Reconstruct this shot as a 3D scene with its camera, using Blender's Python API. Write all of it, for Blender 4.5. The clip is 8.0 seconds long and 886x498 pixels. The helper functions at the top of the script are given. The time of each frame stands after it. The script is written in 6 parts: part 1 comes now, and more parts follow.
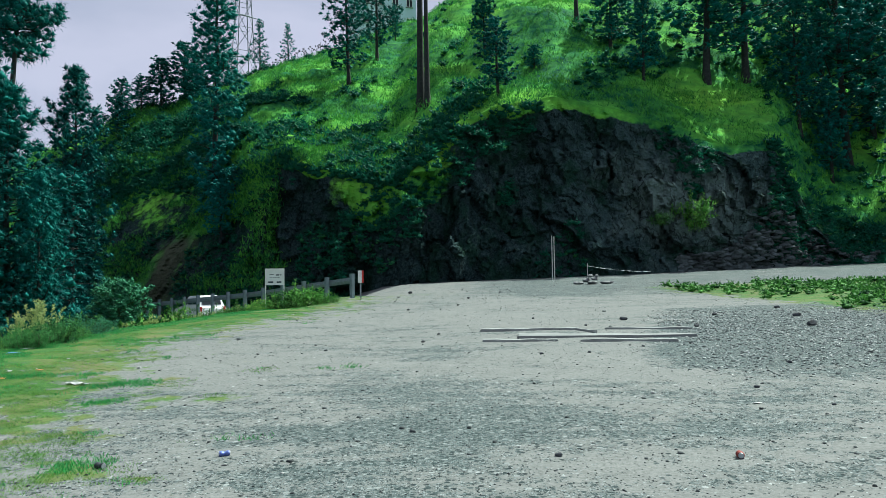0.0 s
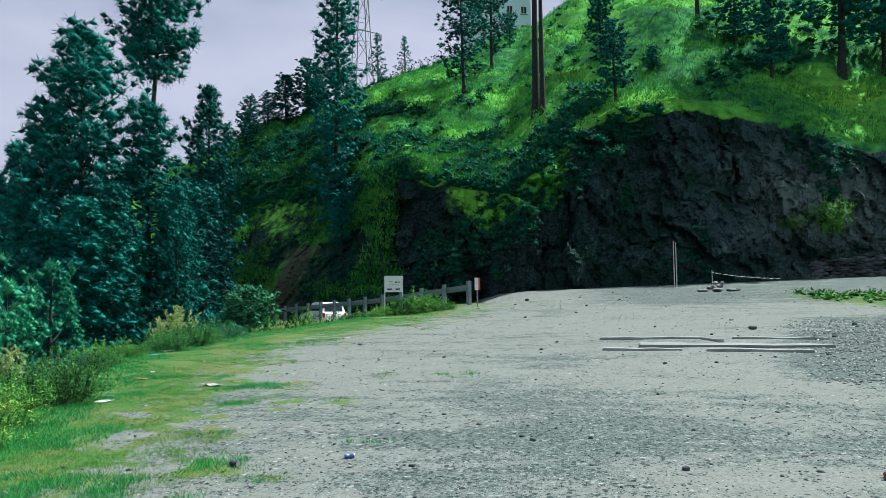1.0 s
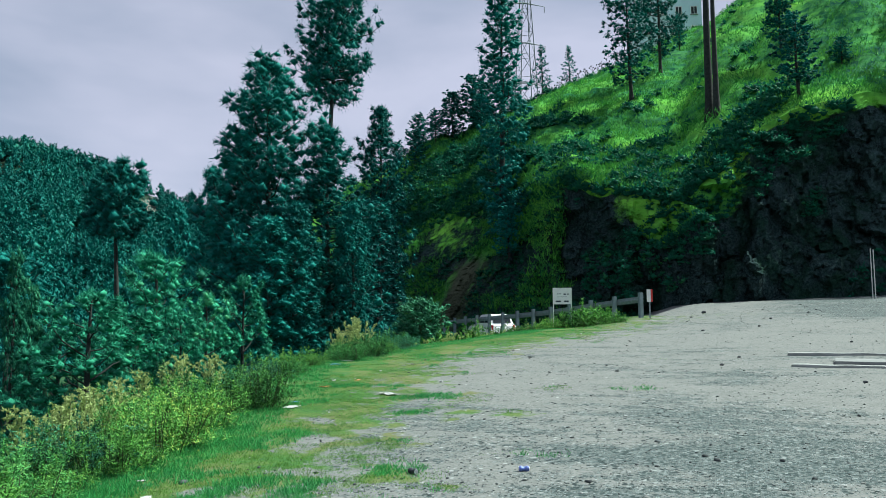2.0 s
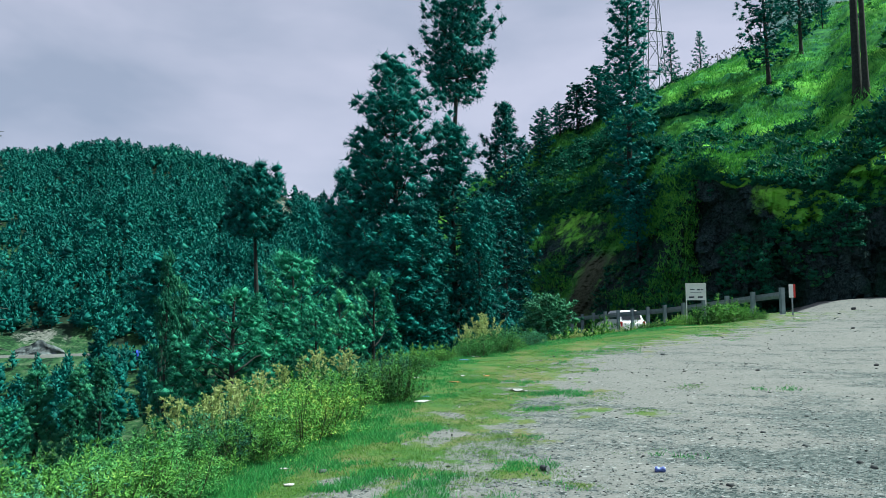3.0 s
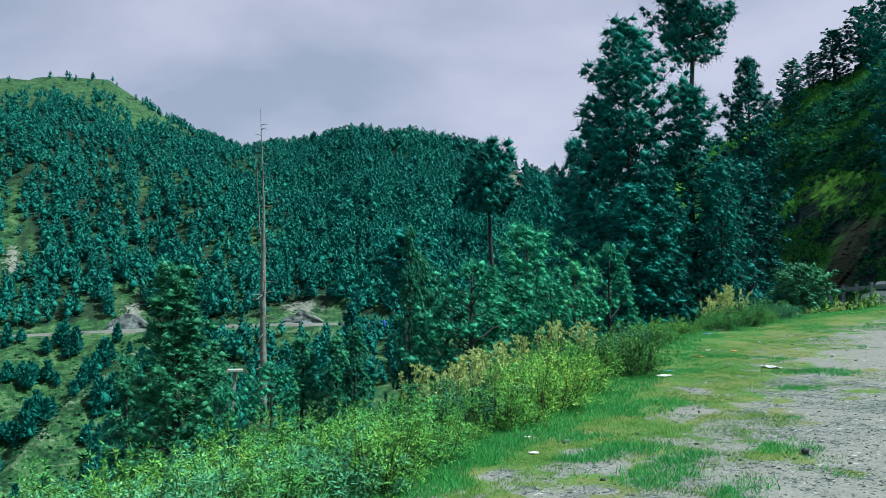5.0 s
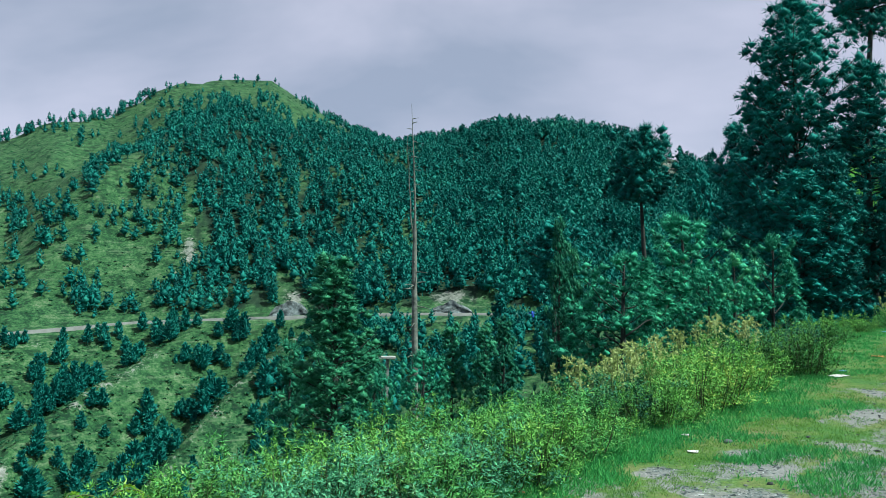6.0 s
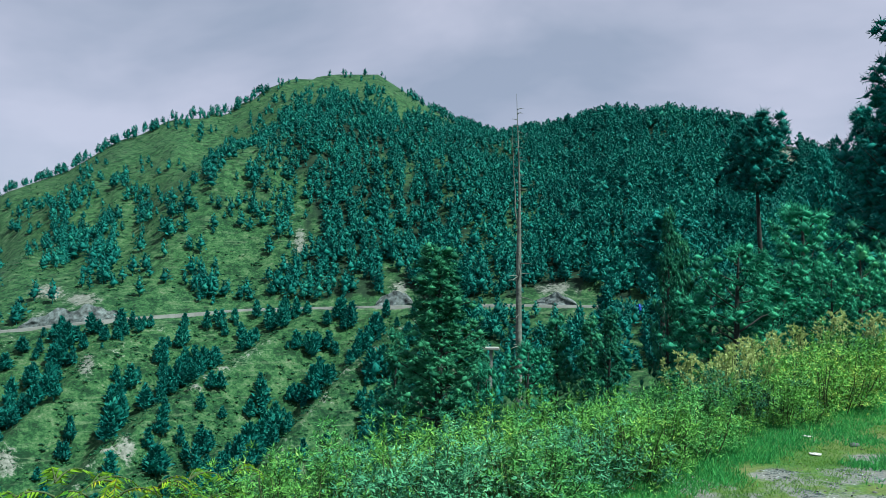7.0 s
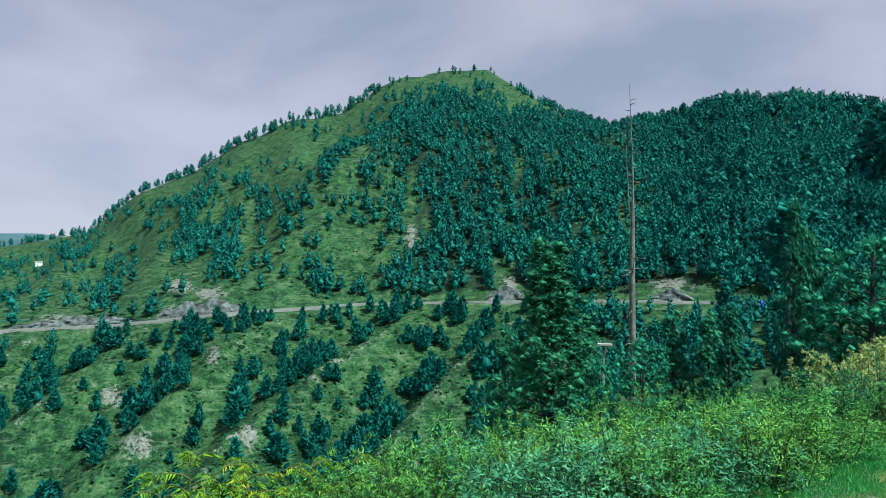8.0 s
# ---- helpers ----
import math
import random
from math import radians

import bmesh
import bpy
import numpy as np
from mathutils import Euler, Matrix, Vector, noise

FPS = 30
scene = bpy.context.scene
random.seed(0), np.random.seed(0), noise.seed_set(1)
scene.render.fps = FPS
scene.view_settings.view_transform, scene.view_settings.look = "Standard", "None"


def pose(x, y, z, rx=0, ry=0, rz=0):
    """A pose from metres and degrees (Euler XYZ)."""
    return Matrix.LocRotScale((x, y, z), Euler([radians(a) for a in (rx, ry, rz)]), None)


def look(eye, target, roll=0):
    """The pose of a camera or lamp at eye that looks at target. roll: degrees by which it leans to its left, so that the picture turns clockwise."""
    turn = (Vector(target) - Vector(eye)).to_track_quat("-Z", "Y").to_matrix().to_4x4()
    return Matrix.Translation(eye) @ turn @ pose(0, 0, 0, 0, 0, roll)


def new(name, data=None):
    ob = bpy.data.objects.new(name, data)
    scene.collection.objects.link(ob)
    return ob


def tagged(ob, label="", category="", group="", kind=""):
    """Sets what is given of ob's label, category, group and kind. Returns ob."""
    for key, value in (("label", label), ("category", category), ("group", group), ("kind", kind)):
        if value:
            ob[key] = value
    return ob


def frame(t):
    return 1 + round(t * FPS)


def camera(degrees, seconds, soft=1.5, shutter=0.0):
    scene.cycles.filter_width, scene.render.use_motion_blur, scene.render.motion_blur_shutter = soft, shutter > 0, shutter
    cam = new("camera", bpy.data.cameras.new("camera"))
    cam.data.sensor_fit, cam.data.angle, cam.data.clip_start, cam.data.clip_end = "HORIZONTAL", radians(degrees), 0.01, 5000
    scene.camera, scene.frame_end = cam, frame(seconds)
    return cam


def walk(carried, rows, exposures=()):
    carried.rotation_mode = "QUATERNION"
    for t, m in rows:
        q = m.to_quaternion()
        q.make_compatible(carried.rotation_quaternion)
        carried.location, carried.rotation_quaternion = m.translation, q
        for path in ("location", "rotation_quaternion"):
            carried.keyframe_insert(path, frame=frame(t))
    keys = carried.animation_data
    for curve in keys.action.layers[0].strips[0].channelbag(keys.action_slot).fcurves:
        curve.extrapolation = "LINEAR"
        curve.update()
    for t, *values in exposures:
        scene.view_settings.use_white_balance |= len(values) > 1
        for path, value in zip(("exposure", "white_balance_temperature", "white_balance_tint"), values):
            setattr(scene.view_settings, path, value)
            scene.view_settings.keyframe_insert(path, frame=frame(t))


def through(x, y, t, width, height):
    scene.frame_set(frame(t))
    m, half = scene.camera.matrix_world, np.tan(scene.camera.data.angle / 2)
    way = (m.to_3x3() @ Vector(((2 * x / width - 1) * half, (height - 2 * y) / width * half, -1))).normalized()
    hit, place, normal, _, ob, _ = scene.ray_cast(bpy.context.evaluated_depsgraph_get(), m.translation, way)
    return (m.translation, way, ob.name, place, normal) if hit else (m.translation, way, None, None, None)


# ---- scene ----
# Camera: held at arm's length by someone who turns on the spot.
cam = camera(59.75, 8.0, soft=0.6)
ARM, EYE_Z = 0.2, 1.6
TURNS = [  # seconds, yaw, pitch, roll
    (0.0, 0.0, 3.62, 0.84), (0.5, 4.01, 3.96, 0.64), (1.0, 8.58, 4.26, 0.60), (1.5, 14.06, 4.75, 0.50),
    (2.0, 20.93, 5.27, 0.40), (2.2, 23.35, 5.34, 0.36), (3.3, 32.27, 4.80, 0.36), (3.5, 33.63, 4.63, 0.44),
    (4.0, 36.95, 4.26, 0.54), (4.5, 41.27, 3.83, 0.59), (5.0, 47.36, 3.08, 0.39), (5.2, 49.85, 2.85, 0.30),
    (6.3, 60.92, 2.26, -0.29), (6.5, 62.51, 2.09, -0.38), (7.0, 66.0, 1.72, -0.62), (7.5, 69.44, 1.48, -0.68),
    (8.0, 74.15, 1.27, -0.57)]
walk(cam, [(t, pose(-ARM * math.sin(radians(y)), ARM * math.cos(radians(y)), EYE_Z, 90 + p, r, y)) for t, y, p, r in TURNS],
     exposures=[(0.0, 0.95, 5700, 2), (5.2, 0.95, 5700, 2), (6.5, 0.90, 5700, 2), (8.0, 0.80, 5700, 2)])

# ---- light ----
SUN_AZ, SUN_EL = -54.0, 55.0   # degrees, az counted to the left of the y axis
world = bpy.data.worlds.new("sky")
scene.world = world
world.use_nodes = True
wn, wl = world.node_tree.nodes, world.node_tree.links
wn.clear()
w_out, w_bg = wn.new("ShaderNodeOutputWorld"), wn.new("ShaderNodeBackground")
w_sky = wn.new("ShaderNodeTexSky")
w_sky.sky_type, w_sky.sun_disc = "NISHITA", False
w_sky.sun_elevation, w_sky.sun_rotation = radians(SUN_EL), radians(-SUN_AZ)
w_sky.altitude, w_sky.dust_density, w_sky.ozone_density = 1500, 1.5, 1.0
w_tc, w_map = wn.new("ShaderNodeTexCoord"), wn.new("ShaderNodeMapping")
w_map.inputs["Scale"].default_value = (1.5, 1.5, 3.6)
w_map.inputs["Location"].default_value = (0.3, 0.9, 0.2)
w_noise, w_ramp = wn.new("ShaderNodeTexNoise"), wn.new("ShaderNodeValToRGB")
w_noise.inputs["Scale"].default_value = 1.3
w_noise.inputs["Detail"].default_value = 5.0
w_noise.inputs["Roughness"].default_value = 0.5
w_noise.inputs["Distortion"].default_value = 0.25
w_ramp.color_ramp.elements[0].position, w_ramp.color_ramp.elements[0].color = 0.38, (2.9, 2.95, 3.5, 1)
w_ramp.color_ramp.elements[1].position, w_ramp.color_ramp.elements[1].color = 0.60, (4.75, 4.35, 4.9, 1)
w_mix = wn.new("ShaderNodeMix")
w_mix.data_type = "RGBA"
w_mix.inputs["Factor"].default_value = 0.88
wl.new(w_tc.outputs["Generated"], w_map.inputs["Vector"])
wl.new(w_map.outputs["Vector"], w_noise.inputs["Vector"])
wl.new(w_noise.outputs["Fac"], w_ramp.inputs["Fac"])
wl.new(w_sky.outputs["Color"], w_mix.inputs["A"])
wl.new(w_ramp.outputs["Color"], w_mix.inputs["B"])
wl.new(w_mix.outputs["Result"], w_bg.inputs["Color"])
w_bg.inputs["Strength"].default_value = 0.075
wl.new(w_bg.outputs["Background"], w_out.inputs["Surface"])

sun_data = bpy.data.lights.new("sun", "SUN")
sun_data.energy, sun_data.angle, sun_data.color = 5.0, radians(0.8), (0.98, 0.95, 0.80)
sun = new("sun", sun_data)
sun.matrix_world = look((-60 * math.sin(radians(SUN_AZ)), 60 * math.cos(radians(SUN_AZ)), 60 * math.tan(radians(SUN_EL))), (0, 0, 0))


# ---- materials ----
def material(name):
    m = bpy.data.materials.new(name)
    m.use_nodes = True
    nt = m.node_tree
    return m, nt, nt.nodes["Principled BSDF"]


def noise_node(nt, scale, detail=4.0, rough=0.55, vec=None, dist=0.0):
    n = nt.nodes.new("ShaderNodeTexNoise")
    n.inputs["Scale"].default_value, n.inputs["Detail"].default_value = scale, detail
    n.inputs["Roughness"].default_value, n.inputs["Distortion"].default_value = rough, dist
    if vec is not None:
        nt.links.new(vec, n.inputs["Vector"])
    return n.outputs["Fac"]


def ramp_node(nt, fac, stops):
    r = nt.nodes.new("ShaderNodeValToRGB")
    while len(r.color_ramp.elements) < len(stops):
        r.color_ramp.elements.new(0.5)
    for e, (p, c) in zip(r.color_ramp.elements, stops):
        e.position, e.color = p, (*c, 1.0)
    nt.links.new(fac, r.inputs["Fac"])
    return r.outputs["Color"]


def mix_node(nt, fac, a, b, blend="MIX"):
    m = nt.nodes.new("ShaderNodeMix")
    m.data_type, m.blend_type = "RGBA", blend
    for socket, value in (("Factor", fac), ("A", a), ("B", b)):
        if isinstance(value, (int, float)):
            m.inputs[socket].default_value = value
        elif isinstance(value, tuple):
            m.inputs[socket].default_value = (*value, 1.0)
        else:
            nt.links.new(value, m.inputs[socket])
    return m.outputs["Result"]


def math_node(nt, op, a, b=0.0, clamp=False):
    m = nt.nodes.new("ShaderNodeMath")
    m.operation, m.use_clamp = op, clamp
    for socket, value in zip(m.inputs, (a, b)):
        if isinstance(value, (int, float)):
            socket.default_value = value
        else:
            nt.links.new(value, socket)
    return m.outputs[0]


def step_node(nt, value, lo, hi):
    m = nt.nodes.new("ShaderNodeMapRange")
    m.interpolation_type = "SMOOTHSTEP"
    m.inputs["From Min"].default_value, m.inputs["From Max"].default_value = lo, hi
    nt.links.new(value, m.inputs["Value"])
    return m.outputs["Result"]


def bump_node(nt, bsdf, height, strength, distance):
    b = nt.nodes.new("ShaderNodeBump")
    b.inputs["Strength"].default_value, b.inputs["Distance"].default_value = strength, distance
    nt.links.new(height, b.inputs["Height"])
    nt.links.new(b.outputs["Normal"], bsdf.inputs["Normal"])


def position_node(nt):
    return nt.nodes.new("ShaderNodeNewGeometry").outputs["Position"]


def plain(name, col, rough=0.8, metal=0.0, vary=0.25, scale=6.0, bump=0.0):
    m, nt, b = material(name)
    pos = position_node(nt)
    n = noise_node(nt, scale, 5.0, 0.6, pos)
    dark = tuple(c * (1 - vary) for c in col)
    light = tuple(min(1.0, c * (1 + vary)) for c in col)
    nt.links.new(ramp_node(nt, n, [(0.3, dark), (0.7, light)]), b.inputs["Base Color"])
    b.inputs["Roughness"].default_value, b.inputs["Metallic"].default_value = rough, metal
    b.inputs["Specular IOR Level"].default_value = 0.3
    if bump:
        bump_node(nt, b, noise_node(nt, scale * 8, 4.0, 0.6, pos), 0.6, bump)
    return m


def leafy(name, dark, light, tip=None, through=0.35, grain=0.35, differ=0.25):
    """Foliage: light that passes through the leaves, and a colour that changes from leaf to leaf and from plant to plant."""
    m, nt, b = material(name)
    geo, info = nt.nodes.new("ShaderNodeNewGeometry"), nt.nodes.new("ShaderNodeObjectInfo")
    n = noise_node(nt, grain, 3.0, 0.6, geo.outputs["Position"])
    f = math_node(nt, "ADD", math_node(nt, "MULTIPLY", geo.outputs["Random Per Island"], 0.45), math_node(nt, "MULTIPLY", n, 0.6))
    f = math_node(nt, "ADD", f, math_node(nt, "MULTIPLY", math_node(nt, "SUBTRACT", info.outputs["Random"], 0.5), differ))
    dark, light, tip = (tuple(k * c for k, c in zip((0.58, 0.62, 0.68), q)) if q else None for q in (dark, light, tip))
    stops = [(0.2, dark), (0.75, light)] + ([(0.97, tip)] if tip else [])
    col = ramp_node(nt, f, stops)
    nt.links.new(col, b.inputs["Base Color"])
    b.inputs["Roughness"].default_value, b.inputs["Specular IOR Level"].default_value = 0.65, 0.10
    t = nt.nodes.new("ShaderNodeBsdfTranslucent")
    nt.links.new(col, t.inputs["Color"])
    mx = nt.nodes.new("ShaderNodeMixShader")
    mx.inputs[0].default_value = through
    nt.links.new(b.outputs[0], mx.inputs[1])
    nt.links.new(t.outputs[0], mx.inputs[2])
    nt.links.new(mx.outputs[0], nt.nodes["Material Output"].inputs["Surface"])
    return m


def pebbles(name, lift=1.0):
    """Stones, each of its own grey."""
    m, nt, b = material(name)
    geo = nt.nodes.new("ShaderNodeNewGeometry")
    greys = [(0.0, (0.015, 0.018, 0.02)), (0.55, (0.075, 0.086, 0.086)), (0.8, (0.15, 0.16, 0.155)), (1.0, (0.28, 0.29, 0.28))]
    col = ramp_node(nt, geo.outputs["Random Per Island"], [(p, tuple(lift * v for v in c)) for p, c in greys])
    nt.links.new(col, b.inputs["Base Color"])
    b.inputs["Roughness"].default_value, b.inputs["Specular IOR Level"].default_value = 0.9, 0.2
    return m


def make_ground_material():
    """One sheet: packed dirt, grey gravel, turf and, further off, meadow and bare rock, by the painted cover 'cover'."""
    m, nt, b = material("ground")
    pos = position_node(nt)
    at_ = nt.nodes.new("ShaderNodeAttribute")
    at_.attribute_name = "cover"
    sep = nt.nodes.new("ShaderNodeSeparateColor")
    nt.links.new(at_.outputs["Color"], sep.inputs["Color"])
    grass, gravel, rock, far = sep.outputs["Red"], sep.outputs["Green"], sep.outputs["Blue"], at_.outputs["Alpha"]
    big, mid = noise_node(nt, 0.35, 4.0, 0.6, pos), noise_node(nt, 2.2, 6.0, 0.65, pos)
    fine, grit = noise_node(nt, 28.0, 3.0, 0.7, pos), noise_node(nt, 75.0, 2.0, 0.7, pos)
    # packed dirt with grit in it
    dirt = ramp_node(nt, mid, [(0.25, (0.124, 0.128, 0.121)), (0.75, (0.182, 0.182, 0.173))])
    dirt = mix_node(nt, 0.45, dirt, ramp_node(nt, fine, [(0.3, (0.060, 0.068, 0.065)), (0.72, (0.240, 0.255, 0.243))]))
    vor = nt.nodes.new("ShaderNodeTexVoronoi")
    vor.inputs["Scale"].default_value = 62.0
    nt.links.new(pos, vor.inputs["Vector"])
    pick = nt.nodes.new("ShaderNodeSeparateColor")
    nt.links.new(vor.outputs["Color"], pick.inputs["Color"])
    # loose gravel: stones of many greys lying more or less densely
    stone = ramp_node(nt, pick.outputs["Red"], [(0.0, (0.008, 0.012, 0.013)), (0.40, (0.034, 0.048, 0.049)), (0.70, (0.11, 0.135, 0.137)), (1.0, (0.33, 0.365, 0.365))])
    way = nt.nodes.new("ShaderNodeMapping")
    way.inputs["Scale"].default_value = (0.45, 1.5, 1.0)
    way.inputs["Rotation"].default_value = (0, 0, 0.12)
    nt.links.new(pos, way.inputs["Vector"])
    track = noise_node(nt, 0.9, 6.0, 0.62, way.outputs["Vector"])
    drift = math_node(nt, "ADD", gravel, math_node(nt, "MULTIPLY", math_node(nt, "SUBTRACT", track, 0.5), 2.6))
    drift = math_node(nt, "ADD", drift, math_node(nt, "MULTIPLY", math_node(nt, "SUBTRACT", big, 0.5), 0.8))
    ragged = noise_node(nt, 5.0, 4.0, 0.7, pos)
    drift = math_node(nt, "ADD", drift, math_node(nt, "MULTIPLY", math_node(nt, "SUBTRACT", ragged, 0.5), 1.6))
    lie = math_node(nt, "MULTIPLY", step_node(nt, drift, 0.25, 0.8), 0.88)
    lie = math_node(nt, "ADD", lie, 0.05)
    g = math_node(nt, "LESS_THAN", pick.outputs["Green"], lie)
    g = math_node(nt, "MULTIPLY", g, step_node(nt, vor.outputs["Distance"], 0.62, 0.45))
    col = mix_node(nt, g, dirt, stone)
    large = nt.nodes.new("ShaderNodeTexVoronoi")
    large.inputs["Scale"].default_value = 21.0
    nt.links.new(pos, large.inputs["Vector"])
    pick2 = nt.nodes.new("ShaderNodeSeparateColor")
    nt.links.new(large.outputs["Color"], pick2.inputs["Color"])
    g2 = math_node(nt, "LESS_THAN", pick2.outputs["Green"], math_node(nt, "MULTIPLY", lie, 0.75))
    g2 = math_node(nt, "MULTIPLY", g2, step_node(nt, large.outputs["Distance"], 0.55, 0.40))
    col = mix_node(nt, g2, col, ramp_node(nt, pick2.outputs["Red"], [(0.0, (0.010, 0.016, 0.017)), (0.55, (0.040, 0.054, 0.054)), (0.8, (0.12, 0.14, 0.138)), (1.0, (0.34, 0.36, 0.35))]))
    col = mix_node(nt, math_node(nt, "MULTIPLY", step_node(nt, drift, 0.3, 0.9), 0.42), col, (0.050, 0.076, 0.074))
    # turf
    turf = ramp_node(nt, noise_node(nt, 1.1, 6.0, 0.65, pos), [(0.34, (0.008, 0.072, 0.018)), (0.46, (0.034, 0.112, 0.022)), (0.55, (0.092, 0.125, 0.038)), (0.64, (0.150, 0.132, 0.072))])
    turf = mix_node(nt, 0.4, turf, ramp_node(nt, fine, [(0.34, (0.008, 0.042, 0.012)), (0.66, (0.12, 0.20, 0.045))]))
    k = step_node(nt, math_node(nt, "ADD", grass, math_node(nt, "MULTIPLY", math_node(nt, "SUBTRACT", mid, 0.5), 2.0)), 0.40, 0.58)
    col = mix_node(nt, k, col, turf)
    # meadow of the slopes
    fbig, fmid = noise_node(nt, 0.018, 5.0, 0.6, pos), noise_node(nt, 0.22, 6.0, 0.7, pos)
    mead = ramp_node(nt, fbig, [(0.3, (0.006, 0.036, 0.016)), (0.7, (0.030, 0.084, 0.026))])
    ffine = noise_node(nt, 1.1, 5.0, 0.75, pos)
    mead = mix_node(nt, 0.72, mead, ramp_node(nt, math_node(nt, "ADD", math_node(nt, "MULTIPLY", fmid, 0.55), math_node(nt, "MULTIPLY", ffine, 0.45)), [(0.44, (0.002, 0.012, 0.007)), (0.50, (0.017, 0.064, 0.022)), (0.56, (0.050, 0.112, 0.042)), (0.64, (0.140, 0.164, 0.110))]))
    # trodden contour paths, pale against the grass
    level = nt.nodes.new("ShaderNodeMapping")
    level.inputs["Scale"].default_value = (0.10, 0.10, 1.1)
    nt.links.new(pos, level.inputs["Vector"])
    paths = noise_node(nt, 1.0, 5.0, 0.6, level.outputs["Vector"], 0.3)
    mead = mix_node(nt, math_node(nt, "MULTIPLY", step_node(nt, paths, 0.56, 0.64), 0.55), mead, ramp_node(nt, ffine, [(0.35, (0.028, 0.074, 0.032)), (0.65, (0.120, 0.165, 0.095))]))
    bare = ramp_node(nt, noise_node(nt, 0.7, 5.0, 0.7, pos), [(0.3, (0.05, 0.065, 0.05)), (0.7, (0.23, 0.24, 0.22))])
    r = step_node(nt, math_node(nt, "ADD", rock, math_node(nt, "MULTIPLY", math_node(nt, "SUBTRACT", math_node(nt, "ADD", math_node(nt, "MULTIPLY", fmid, 0.5), math_node(nt, "MULTIPLY", ffine, 0.5)), 0.5), 4.0)), 0.45, 0.75)
    # meadow turns darker where pines stand close
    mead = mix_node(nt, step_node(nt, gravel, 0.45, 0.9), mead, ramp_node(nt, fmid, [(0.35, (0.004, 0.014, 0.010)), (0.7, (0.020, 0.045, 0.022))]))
    mead = mix_node(nt, r, mead, bare)
    col = mix_node(nt, far, col, mead)
    nt.links.new(col, b.inputs["Base Color"])
    b.inputs["Roughness"].default_value, b.inputs["Specular IOR Level"].default_value = 0.95, 0.15
    h = math_node(nt, "ADD", math_node(nt, "MULTIPLY", fine, 0.6), math_node(nt, "MULTIPLY", g, 0.5))
    bump_node(nt, b, h, 0.6, 0.02)
    return m


def make_hill_material():
    """Rock where the hill is steep, grass where it lies flatter."""
    m, nt, b = material("hill")
    geo = nt.nodes.new("ShaderNodeNewGeometry")
    pos = geo.outputs["Position"]
    at_ = nt.nodes.new("ShaderNodeAttribute")
    at_.attribute_name = "cover"
    sep = nt.nodes.new("ShaderNodeSeparateColor")
    nt.links.new(at_.outputs["Color"], sep.inputs["Color"])
    mp = nt.nodes.new("ShaderNodeMapping")
    mp.inputs["Scale"].default_value = (1.0, 1.0, 0.5)
    mp.inputs["Rotation"].default_value = (0.0, 0.12, 0.0)
    nt.links.new(pos, mp.inputs["Vector"])
    streak = noise_node(nt, 1.7, 8.0, 0.78, mp.outputs["Vector"], 0.6)
    small = noise_node(nt, 7.0, 5.0, 0.75, pos)
    warp = nt.nodes.new("ShaderNodeVectorMath")
    warp.operation = "MULTIPLY_ADD"
    wn_ = nt.nodes.new("ShaderNodeTexNoise")
    wn_.inputs["Scale"].default_value, wn_.inputs["Detail"].default_value = 0.8, 5.0
    nt.links.new(pos, wn_.inputs["Vector"])
    nt.links.new(wn_.outputs["Color"], warp.inputs[0])
    warp.inputs[1].default_value = (1.6, 1.6, 1.6)
    nt.links.new(mp.outputs["Vector"], warp.inputs[2])
    facet = nt.nodes.new("ShaderNodeTexVoronoi")
    facet.inputs["Scale"].default_value = 1.5
    nt.links.new(warp.outputs["Vector"], facet.inputs["Vector"])
    chip = nt.nodes.new("ShaderNodeTexVoronoi")
    chip.inputs["Scale"].default_value = 5.0
    nt.links.new(warp.outputs["Vector"], chip.inputs["Vector"])
    # crevice shade is painted in: streaks that sink in the relief go near-black
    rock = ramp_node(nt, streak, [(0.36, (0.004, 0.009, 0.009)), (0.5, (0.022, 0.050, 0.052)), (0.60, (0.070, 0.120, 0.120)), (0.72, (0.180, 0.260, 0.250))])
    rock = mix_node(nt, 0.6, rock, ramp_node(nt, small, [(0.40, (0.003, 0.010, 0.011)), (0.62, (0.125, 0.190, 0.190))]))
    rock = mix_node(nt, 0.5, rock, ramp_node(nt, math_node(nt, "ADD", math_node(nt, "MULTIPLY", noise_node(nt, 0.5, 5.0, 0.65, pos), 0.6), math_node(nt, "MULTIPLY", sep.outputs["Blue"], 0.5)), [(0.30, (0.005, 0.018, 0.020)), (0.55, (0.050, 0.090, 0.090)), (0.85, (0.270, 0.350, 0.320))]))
    crack = nt.nodes.new("ShaderNodeTexVoronoi")
    crack.feature = "DISTANCE_TO_EDGE"
    crack.inputs["Scale"].default_value = 0.7
    nt.links.new(warp.outputs["Vector"], crack.inputs["Vector"])
    # joints, drawn near-black as well as sunk in the relief
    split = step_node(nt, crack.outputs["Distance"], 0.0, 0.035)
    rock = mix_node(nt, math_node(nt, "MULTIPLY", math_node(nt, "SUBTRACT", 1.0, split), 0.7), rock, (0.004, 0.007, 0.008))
    moss = ramp_node(nt, small, [(0.3, (0.004, 0.022, 0.016)), (0.7, (0.024, 0.066, 0.040))])
    veil = math_node(nt, "SUBTRACT", noise_node(nt, 0.35, 5.0, 0.65, pos), math_node(nt, "MULTIPLY", sep.outputs["Blue"], 0.12))
    rock = mix_node(nt, math_node(nt, "MULTIPLY", step_node(nt, veil, 0.44, 0.60), 0.85), rock, moss)
    slant = nt.nodes.new("ShaderNodeMapping")
    slant.inputs["Rotation"].default_value = (0.0, 0.45, 0.0)
    slant.inputs["Scale"].default_value = (0.35, 0.35, 1.0)
